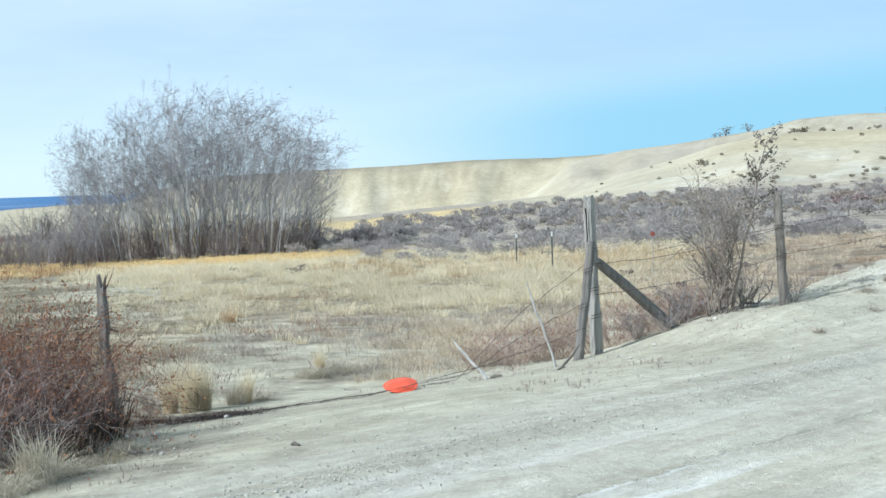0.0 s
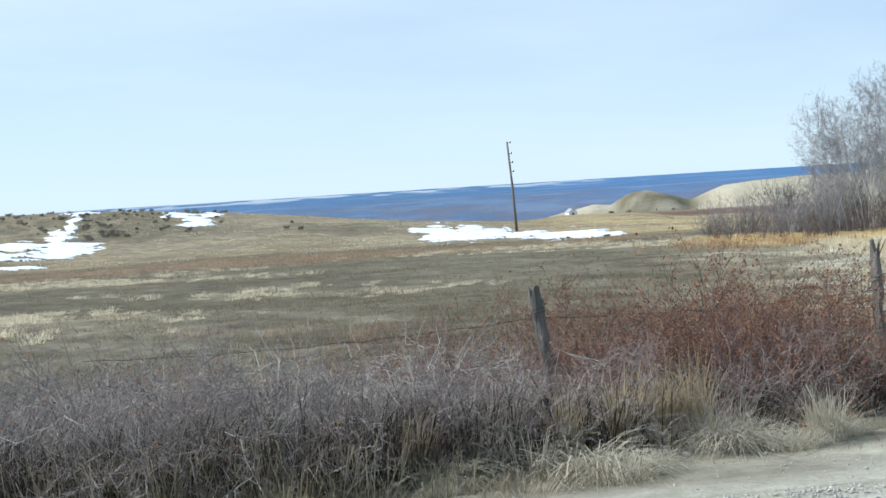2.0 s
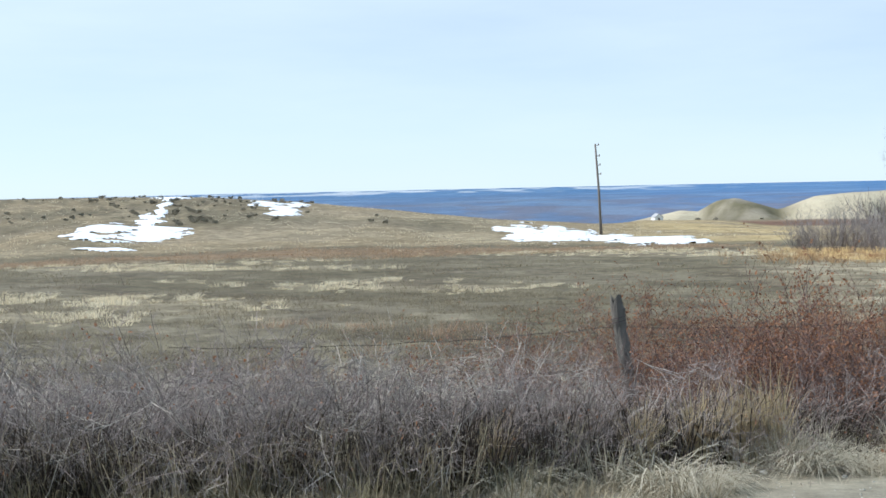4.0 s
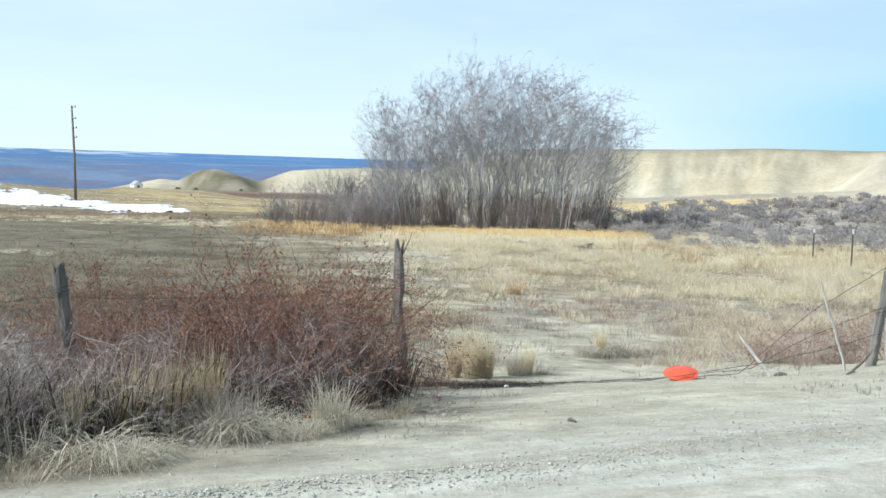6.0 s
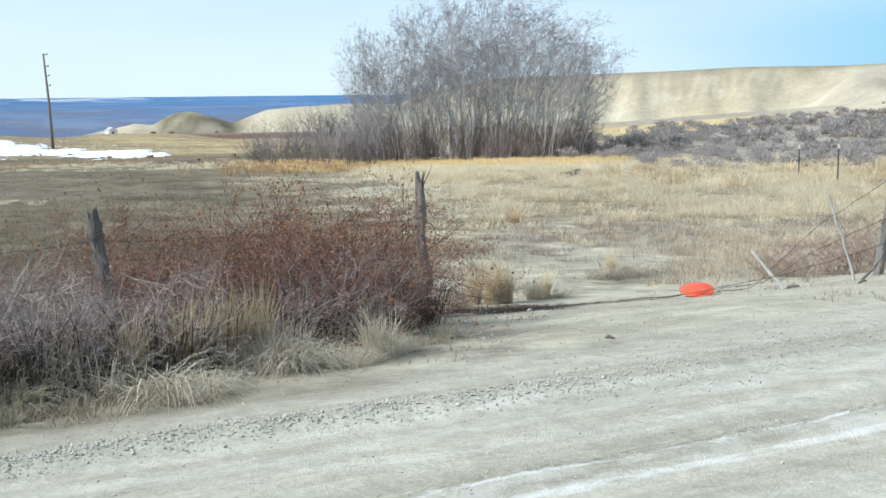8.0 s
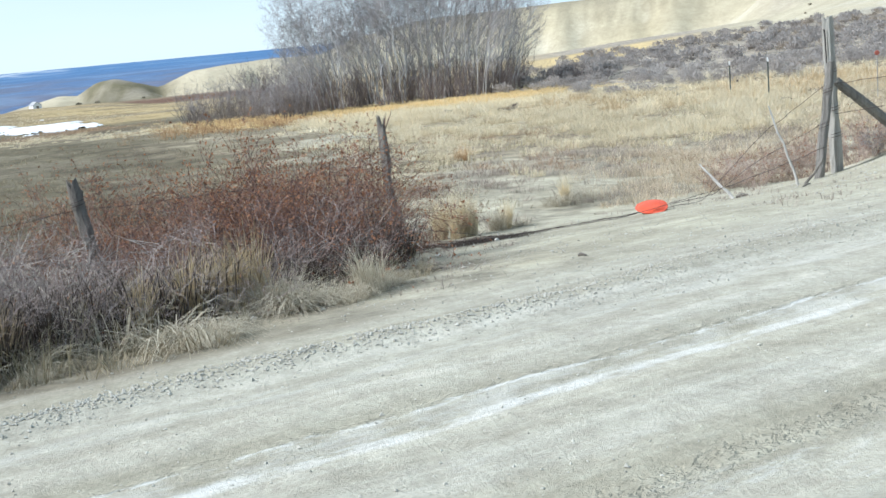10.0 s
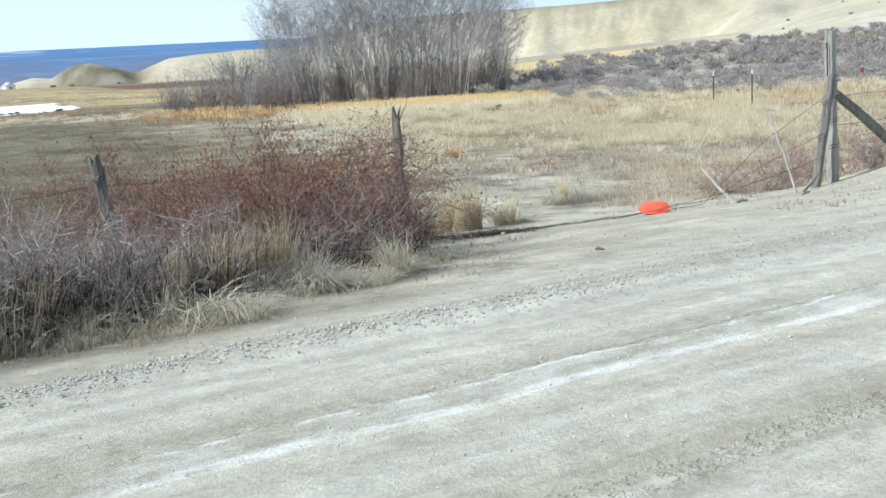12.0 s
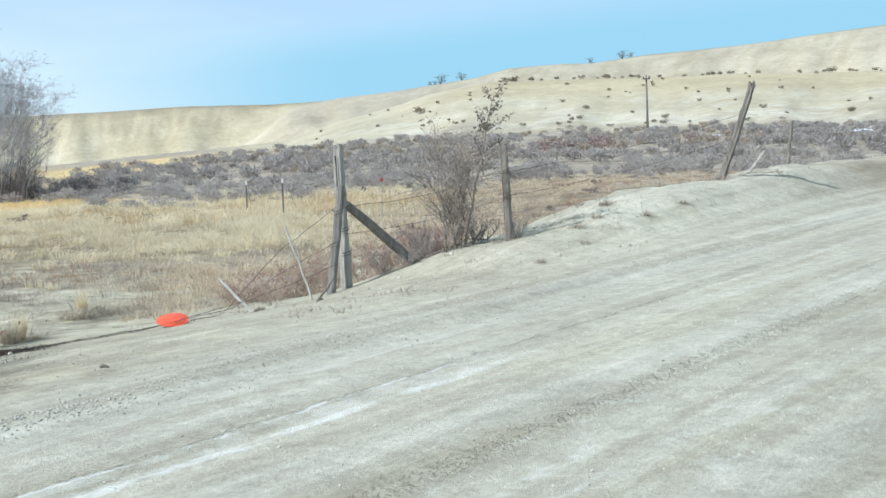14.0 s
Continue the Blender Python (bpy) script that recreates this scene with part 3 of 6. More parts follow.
# ---- mesh helpers ----
class Shape:
    """Points and faces of one mesh."""

    def __init__(self):
        self.v, self.f = [], []

    def tube(self, pts, radii, sides=3, cap=False):
        """A tapered tube along points; a last radius of 0 gives a tip."""
        base, n = len(self.v), len(pts)
        rings = []
        for i, p in enumerate(pts):
            d = (pts[min(i + 1, n - 1)] - pts[max(i - 1, 0)]).normalized()
            a = d.cross(Vector((0.31, 0.87, 0.38)))
            a = a.normalized() if a.length > 1e-4 else Vector((1, 0, 0))
            b = d.cross(a)
            if radii[i] <= 0:
                rings.append([len(self.v)])
                self.v.append(tuple(p))
                continue
            ring = []
            for k in range(sides):
                w = 2 * math.pi * k / sides
                ring.append(len(self.v))
                self.v.append(tuple(p + (a * math.cos(w) + b * math.sin(w)) * radii[i]))
            rings.append(ring)
        for r0, r1 in zip(rings, rings[1:]):
            for k in range(sides):
                k2 = (k + 1) % sides
                if len(r1) == 1:
                    self.f.append((r0[k], r0[k2], r1[0]))
                else:
                    self.f.append((r0[k], r0[k2], r1[k2], r1[k]))
        if cap:
            self.f.append(tuple(reversed(rings[0])))
            if len(rings[-1]) > 1:
                self.f.append(tuple(rings[-1]))
        return base

    def box(self, m, sx, sy, sz):
        """A box of that size, its base centre at the pose m."""
        o = len(self.v)
        for z in (0, sz):
            for x, y in ((-1, -1), (1, -1), (1, 1), (-1, 1)):
                self.v.append(tuple(m @ Vector((x * sx / 2, y * sy / 2, z))))
        for q in ((3, 2, 1, 0), (4, 5, 6, 7), (0, 1, 5, 4), (1, 2, 6, 5), (2, 3, 7, 6), (3, 0, 4, 7)):
            self.f.append(tuple(o + i for i in q))

    def leaf(self, p, d, n, length, width):
        """A small pointed leaf of two folded faces."""
        o, s = len(self.v), d.cross(n).normalized() * width / 2
        self.v += [tuple(p), tuple(p + d * length * 0.5 + s + n * width * 0.2), tuple(p + d * length), tuple(p + d * length * 0.5 - s + n * width * 0.2)]
        self.f += [(o, o + 1, o + 2), (o, o + 2, o + 3)]

    def mesh(self, name, material, soft=False):
        me = bpy.data.meshes.new(name)
        me.from_pydata(self.v, [], self.f)
        me.materials.append(material)
        if soft:
            me.polygons.foreach_set("use_smooth", np.ones(len(self.f), bool))
        me.update()
        return me


FINE = ("woody_base", "twiggy_crown", "dead_foliage", "branching", "crown", "tuft", "barbing", "seed_head", "foliage")


def part(name, me, parent, label=""):
    ob = new(name, me)
    ob.parent = parent
    if name in FINE:
        ob["kind"] = "stuff"
    if label:
        ob["label"] = label
    return ob


def thing(name, label, category, m=None, group="", kind=""):
    ob = new(name)
    ob.empty_display_size = 0.2
    if m is not None:
        ob.matrix_basis = m
    return tagged(ob, label, category, group, kind)


def stand(x, y, sink=0.0, turn=0.0, size=1.0, rx=0.0, ry=0.0):
    """A pose on the ground."""
    return pose(x, y, land_at(x, y) - sink, rx, ry, turn) @ Matrix.Diagonal((size, size, size, 1))


def put(ob, m):
    """Moves a thing to a pose that may hold a scale."""
    ob.matrix_basis = m
    return ob


def copy_scaled(ob, m):
    return put(copy_thing(ob, Matrix.Identity(4)), m)


def blade_mesh(name, base, lean, length, width, material, facing):
    """Grass blades in one mesh: foot points, sideways lean of the tip, length and width, all as arrays."""
    n = len(base)
    up = np.stack([lean[:, 0] * 0.35, lean[:, 1] * 0.35, np.full(n, 0.6)], 1) * length[:, None]
    tip = np.stack([lean[:, 0], lean[:, 1], np.clip(1.05 - 0.6 * np.hypot(lean[:, 0], lean[:, 1]), 0.15, 1)], 1) * length[:, None]
    side = np.stack([np.cos(facing), np.sin(facing), np.zeros(n)], 1) * (width / 2)[:, None]
    v = np.stack([base - side, base + side, base + up + side * 0.7, base + up - side * 0.7, base + tip], 1).reshape(-1, 3)
    o = np.arange(n)[:, None] * 5
    loops = np.concatenate([o + np.array([[0, 1, 2, 3]]), o + np.array([[3, 2, 4]])], 1)
    me = bpy.data.meshes.new(name)
    me.vertices.add(len(v))
    me.vertices.foreach_set("co", v.ravel())
    me.loops.add(loops.size)
    me.loops.foreach_set("vertex_index", loops.ravel())
    me.polygons.add(2 * n)
    starts = (np.arange(n)[:, None] * 7 + np.array([[0, 4]])).ravel()
    me.polygons.foreach_set("loop_start", starts)
    me.update(calc_edges=True)
    me.materials.append(material)
    return me


def wander(rng, a, b, steps, bend):
    """Points from a to b with a crooked way."""
    out, d = [], b - a
    for i in range(steps + 1):
        t = i / steps
        j = Vector((rng.uniform(-1, 1), rng.uniform(-1, 1), rng.uniform(-1, 1))) * bend * d.length * (1 if 0 < i else 0)
        out.append(a + d * t + j)
    return out


def split_dir(rng, d, angle):
    """A direction that leaves d by about that angle (radians)."""
    a = d.orthogonal().normalized()
    a.rotate(Matrix.Rotation(rng.uniform(0, 2 * math.pi), 3, d))
    return (d * math.cos(angle) + a * math.sin(angle)).normalized()


# ---- bushes and trees, built once and then copied ----
def bush_meshes(seed, stems, height, spread, twigs, thick, leaves, kinds, side_angle=0.75, sprawl=0.0, sub=3):
    """Stems, side twigs and last leaves of a bare bush that fans out of the ground."""
    rng = random.Random(seed)
    wood, fine, leaf = Shape(), Shape(), Shape()
    for s in range(stems):
        w, out = rng.uniform(0, 2 * math.pi), rng.uniform(0.1, 1) ** 0.8
        a = Vector((math.cos(w), math.sin(w), 0)) * spread * 0.28 * rng.random()
        h = height * rng.uniform(0.6, 1.08) * (1.0 - 0.25 * out)
        low = rng.random() < sprawl
        if low:
            out, h = rng.uniform(0.9, 1.5), height * rng.uniform(0.12, 0.5)
        b = a + Vector((math.cos(w + rng.uniform(-.5, .5)) * spread * out, math.sin(w + rng.uniform(-.5, .5)) * spread * out, h))
        c = (a + b) / 2 + Vector((0, 0, height * rng.uniform(0.25, 0.5) if low else h * 0.16 * out))
        way = [a + Vector((0, 0, -0.04)), a.lerp(c, 0.55), c, c.lerp(b, 0.55) + Vector((0, 0, 0.03)) * height, b]
        pts = [way[0]]
        for p, q in zip(way, way[1:]):
            for t in (0.5, 1.0):
                pts.append(p.lerp(q, t) + Vector((rng.uniform(-1, 1), rng.uniform(-1, 1), rng.uniform(-.7, .7))) * height * (0.04 + 0.03 * low))
        tk = thick * (0.62 if low else 1.0) * rng.uniform(0.7, 1.1)
        wood.tube(pts, [tk * (1 - 0.105 * i) for i in range(len(pts))], 3)
        for k in range(twigs):
            t = rng.uniform(0.12, 1.0) * (len(pts) - 1.001)
            i = int(t)
            p, d = pts[i].lerp(pts[i + 1], t - i), (pts[i + 1] - pts[i]).normalized()
            q = split_dir(rng, d, rng.uniform(0.5, 1.2) * side_angle)
            q.z += rng.uniform(-0.15, 0.35)
            q.normalize()
            ln = height * rng.uniform(0.14, 0.34)
            tw = [p, p + q * ln * 0.5 + Vector((rng.uniform(-1, 1), rng.uniform(-1, 1), rng.uniform(-1, 1))) * ln * 0.12, p + q * ln + Vector((0, 0, rng.uniform(-.06, .05))) * height]
            fine.tube(tw, [thick * 0.42, thick * 0.32, 0], 3)
            for j in range(sub):
                p2 = tw[0].lerp(tw[2], rng.uniform(0.25, 0.95))
                q2 = split_dir(rng, q, rng.uniform(0.5, 1.1))
                l2 = ln * rng.uniform(0.3, 0.6)
                fine.tube([p2, p2 + q2 * l2], [thick * 0.24, 0], 3)
                if rng.random() < leaves:
                    for _ in range(2):
                        leaf.leaf(p2 + q2 * l2 * rng.uniform(0.2, 1), split_dir(rng, q2, 1.0), Vector((rng.uniform(-1, 1), rng.uniform(-1, 1), 0.6)).normalized(),
                                  rng.uniform(0.013, 0.028), rng.uniform(0.008, 0.016))
    return wood.mesh("woody_base", kinds[0]), fine.mesh("twiggy_crown", kinds[1]), (leaf.mesh("dead_foliage", kinds[2]) if leaf.v else None)


def bush(name, meshes, label, category, group):
    ob = thing(name, label, category, group=group)
    part("woody_base", meshes[0], ob)
    part("twiggy_crown", meshes[1], ob)
    if meshes[2]:
        part("dead_foliage", meshes[2], ob, "curled dead leaves")
    return ob


def aspen_meshes(seed, height, lean):
    """Trunk, limbs and fine twigs of a slim bare tree; lean is the sideways way of its top."""
    rng = random.Random(seed)
    trunk, limbs, crown = Shape(), Shape(), Shape()
    top = Vector((lean, rng.uniform(-.6, .6), height))
    steps = 9
    pts = []
    for i in range(steps + 1):
        t = i / steps
        pts.append(Vector((top.x * t ** 1.35, top.y * t ** 1.35, top.z * t)) + Vector((rng.uniform(-1, 1), rng.uniform(-1, 1), 0)) * 0.014 * height * (0 if i == 0 else 1))
    r0 = 0.0064 * height
    trunk.tube([pts[0] - Vector((0, 0, 0.15))] + pts[1:], [r0 * (1 - 0.9 * i / steps) for i in range(steps + 1)], 6)
    pull = 0.1 * lean
    for b in range(rng.randint(28, 32)):
        t = 0.12 + 0.86 * rng.random() ** 0.85
        k = t * steps
        i = min(int(k), steps - 1)
        p, d = pts[i].lerp(pts[i + 1], k - i), (pts[i + 1] - pts[i]).normalized()
        q = split_dir(rng, d, rng.uniform(0.45, 1.1))
        q.x += pull
        q.normalize()
        ln = height * rng.uniform(0.16, 0.33) * (1.2 - 0.62 * t)
        way = [p, p + q * ln * 0.35 + Vector((rng.uniform(-.05, .05), rng.uniform(-.05, .05), 0.0)) * ln,
               p + q * ln * 0.68 + Vector((rng.uniform(-.06, .06), rng.uniform(-.06, .06), 0.07)) * ln, p + q * ln + Vector((rng.uniform(-.1, .1), rng.uniform(-.1, .1), 0.2)) * ln]
        rb = r0 * 0.46 * (1.1 - 0.7 * t)
        limbs.tube(way, [rb, rb * 0.7, rb * 0.45, rb * 0.2], 4)
        for c in range(8):
            w = rng.uniform(0.35, 2.99)
            p2, d2 = way[int(w)].lerp(way[int(w) + 1], w - int(w)), (way[int(w) + 1] - way[int(w)]).normalized()
            q2 = split_dir(rng, d2, rng.uniform(0.4, 1.25))
            l2 = ln * rng.uniform(0.22, 0.52)
            m2 = p2 + q2 * l2 * 0.5
            e2 = m2 + (q2 + Vector((rng.uniform(-.4, .4), rng.uniform(-.4, .4), rng.uniform(-.1, .4)))).normalized() * l2 * 0.5
            crown.tube([p2, m2, e2], [r0 * 0.14, r0 * 0.11, 0], 3)
            for g in range(5):
                f = rng.uniform(0.15, 1.0)
                p3 = p2.lerp(m2, f * 2) if f < 0.5 else m2.lerp(e2, f * 2 - 1)
                q3 = split_dir(rng, q2, rng.uniform(0.4, 1.3))
                crown.tube([p3, p3 + q3 * l2 * rng.uniform(0.25, 0.6)], [r0 * 0.095, 0], 3)
    return trunk.mesh("trunk", M_bark, True), limbs.mesh("branching", M_bark), crown.mesh("crown", M_twig)


def build_aspens():
    rng = random.Random(41)
    leans = (-2.9, -2.0, -1.0, 0.0, 1.1, 2.2, 3.3)
    kinds = [aspen_meshes(60 + i, 9.0, leans[i]) for i in range(7)]
    first = [None] * 7
    for n in range(84):
        head = 6.3 + 10.0 * (n + rng.uniform(-0.4, 0.4)) / 83
        dist = rng.uniform(67.5, 80)
        top = np.interp(head, [5.4, 6.5, 8.0, 10.2, 11.5, 13.2, 14.5, 15.6, 16.6], [4.6, 6.1, 7.8, 9.1, 9.0, 8.4, 7.3, 6.0, 4.2])
        h = float(top) * rng.choice((1.0, 1.0, 0.93, 0.86, 0.76, 0.64))
        tilt = (11.2 - head) / 5.0 * (0.55 + 0.45 * h / float(top)) + rng.uniform(-0.3, 0.3)
        i = int(np.clip(round(3 + 3 * tilt), 0, 6))
        x, y = polar(head, dist)
        m = stand(x, y, 0, rng.uniform(-25, 25), h / 9.0)
        if first[i] is None:
            ob = thing("aspen", "slim bare tree with pale grey bark in a thicket", "tree", group="bare trees of the grove")
            for name, me in zip(("trunk", "branching", "crown"), kinds[i]):
                part(name, me, ob)
            first[i] = put(ob, m)
        else:
            copy_scaled(first[i], m)


def build_brush():
    """Low willow growth at the foot of the grove and beside it."""
    rng = random.Random(43)
    kinds = [bush("willow_bush", bush_meshes(80 + i, 22, 2.0, 1.0, 5, 0.014, 0, (M_brush, M_brush, None), 0.6, sub=2),
                  "leafless brown willow bush at the foot of the grove", "bush", "willow bushes of the grove") for i in range(3)]
    spots = [(5.6 + 11.5 * (k + rng.random()) / 40, rng.uniform(65.5, 74), rng.uniform(0.5, 1.0)) for k in range(40)]
    spots += [(5.8 + 10.5 * (k + rng.random()) / 30, rng.uniform(68, 78), rng.uniform(0.9, 1.5)) for k in range(30)]
    spots += [(16.0 + 6.6 * (k + rng.random()) / 20, rng.uniform(58, 66), rng.uniform(0.5, 0.8) * (1.2 - 0.03 * k)) for k in range(18)]
    spots += [(16.0 + rng.uniform(-.5, 2.5), rng.uniform(66, 74), rng.uniform(1.1, 1.7)) for k in range(6)]
    spots += [(rng.uniform(3.2, 5.8), rng.uniform(66, 74), rng.uniform(0.4, 0.8)) for k in range(7)]
    for n, (head, dist, size) in enumerate(spots):
        x, y = polar(head, dist)
        m = stand(x, y, 0.02, rng.uniform(0, 360), size)
        if n < 3:
            put(kinds[n], m)
        else:
            copy_scaled(kinds[n % 3], m)
    pale = [bush("willow_bush", bush_meshes(84 + i, 20, 2.6, 1.3, 6, 0.015, 0, (M_twig, M_twig, None), 0.7, sub=2), "tall leafless pale grey willow bush beside the grove", "bush", "grey willow bushes beside the grove") for i in range(2)]
    spots = [(15.8 + 6.0 * (k + rng.random()) / 20, rng.uniform(62, 72), rng.uniform(0.75, 1.15) * (1.15 - 0.022 * k)) for k in range(20)]
    for n, (head, dist, size) in enumerate(spots):
        m = stand(*polar(head, dist), 0.02, rng.uniform(0, 360), size)
        put(pale[n], m) if n < 2 else copy_scaled(pale[n % 2], m)


def build_thicket():
    """The wild-rose thicket along the fence."""
    rng = random.Random(47)
    red = [bush("wild_rose_bush", bush_meshes(100 + i, 32, 1.0, 0.7, 14, 0.0034, 0.6, (M_rose, M_rose, M_leaf), 1.0, sprawl=0.3),
                "tangled red-brown wild rose bush with a few dead leaves", "bush", "bushes of the roadside thicket") for i in range(4)]
    grey = [bush("wild_rose_bush", bush_meshes(110 + i, 34, 0.86, 0.9, 13, 0.0034, 0.02, (M_rosegrey, M_rosegrey, M_leaf), 1.1, 0.4),
                 "tangled leafless grey-purple wild rose bush", "bush", "bushes of the roadside thicket") for i in range(4)]
    used = set()
    for iu in range(23):
        for iv in range(7):
            u = -8.6 + iu * 0.58 + rng.uniform(-.2, .2)
            v0 = float(np.interp(u, [-8, 0.3, 2.05, 3.0, 3.9, 4.6], [5.75, 5.95, 6.7, 7.3, 8.2, 8.8]))
            v = v0 + 0.15 + iv * 0.62 + rng.uniform(-.22, .22)
            if v > 10.6 - 0.12 * abs(u - 2) - 0.25 * max(0, u - 3) or u > 3.9:
                continue
            if iv >= 3 and rng.random() < 0.3:
                continue
            if u > 3.3 and v > 9.5:
                continue
            if u < -3 and rng.random() < 0.06 * (-3 - u):
                continue
            redness = 1 / (1 + math.exp(-(u - 1.5 + 0.5 * (v - 8.4)) * 1.8))
            fam = red if rng.random() < redness else grey
            x, y = road_xy(u, v)
            low = 0.84 if abs(u - 1.5) < 0.65 and 7.0 < v < 9.1 else 1.0
            size = low * rng.uniform(0.82, 1.06) * (0.72 + 0.56 * float(fbm(np.array(u / 1.1), np.array(v / 1.1), 97))) * (0.86 if iv == 0 else 1.0) * float(np.interp(u, [-8, -4, 0, 1.1, 2.1, 2.8, 3.3, 3.8, 4.3], [0.62, 0.98, 1.05, 0.9, 0.95, 1.22, 1.25, 0.95, 0.62]))
            m = stand(x, y, 0.02, rng.uniform(0, 360), size)
            fresh = [b for b in fam if b not in used]
            if fresh:
                used.add(fresh[0])
                put(fresh[0], m)
            else:
                copy_scaled(rng.choice(fam), m)
    # the low end of the thicket beyond the gnarled post
    for u, v, size in ((4.45, 8.75, 0.34), (4.65, 8.9, 0.26)):
        copy_scaled(rng.choice(red), stand(*road_xy(u, v), 0.02, rng.uniform(0, 360), size))
    # bushes grown close about the dark leaning post
    for fam, x, y, size in ((grey, -4.62, 7.5, 0.95), (grey, -4.95, 7.75, 1.0), (red, -4.05, 7.6, 0.9)):
        copy_scaled(fam[1], stand(x, y, 0.02, 140 * x, size))
    # long bleached canes that arch out over the thicket
    canes = [bush("wild_rose_bush", bush_meshes(120 + i, 11, 0.95, 0.85, 12, 0.0044, 0, (M_cane, M_cane, None), 1.1, 1.0, 3), "long bleached arching canes of a wild rose", "bush", "arching canes of the thicket") for i in range(3)]
    for n in range(34):
        u = -8.0 + 9.4 * (n + rng.random()) / 34
        v = 6.1 + 1.9 * rng.random() + 0.45 * max(0, u - 0.3)
        if abs(u - 1.3) < 0.7:
            v = min(v, 6.9)
        m = stand(*road_xy(u, v), 0.0, rng.uniform(0, 360), rng.uniform(0.7, 1.2) * (0.8 if u > 1 else 1.0))
        put(canes[n], m) if n < 3 else copy_scaled(canes[n % 3], m)


# ---- grass ----
def grass_field(name, label, count, region, height, width, lean, material, per=10, radius=0.12, seed=1):
    """Tufts scattered over a stretch of the plan. region(rng, n) gives places."""
    rng = np.random.default_rng(seed)
    x, y, size = region(rng, count)
    n = len(x)
    a, rr = rng.uniform(0, 2 * np.pi, (n, per)), radius * np.sqrt(rng.random((n, per)))
    bx, by = x[:, None] + rr * np.cos(a) * size[:, None], y[:, None] + rr * np.sin(a) * size[:, None]
    bx, by = bx.ravel(), by.ravel()
    base = np.stack([bx, by, land(bx, by) - 0.02], 1)
    ln = (height * size[:, None] * rng.uniform(0.55, 1.1, (n, per))).ravel()
    w = rng.uniform(0.6, 1.3, n * per) * width
    b = a.ravel() + rng.normal(0, 0.7, n * per)
    k = lean * rng.uniform(0.2, 1.2, n * per)
    me = blade_mesh(name, base, np.stack([np.cos(b) * k, np.sin(b) * k], 1), ln, w, material, rng.uniform(0, np.pi, n * per))
    return tagged(new(name, me), label, "grass", kind="stuff")


def sector(h0, h1, d0, d1, keep=None, size=(0.45, 1.45)):
    def region(rng, n):
        h, d = np.radians(rng.uniform(h0, h1, n) + rng.normal(0, 1.6, n)), np.sqrt(rng.uniform(d0 ** 2, d1 ** 2, n)) * rng.normal(1, 0.05, n)
        x, y = -d * np.sin(h), d * np.cos(h)
        s = rng.uniform(*size, n)
        if keep is not None:
            ok = rng.random(n) < keep(x, y)
            x, y, s = x[ok], y[ok], s[ok]
        return x, y, s
    return region


def behind_fence(x, y, v0=9.4):
    return (road_uv(x, y)[1] > v0) * 1.0


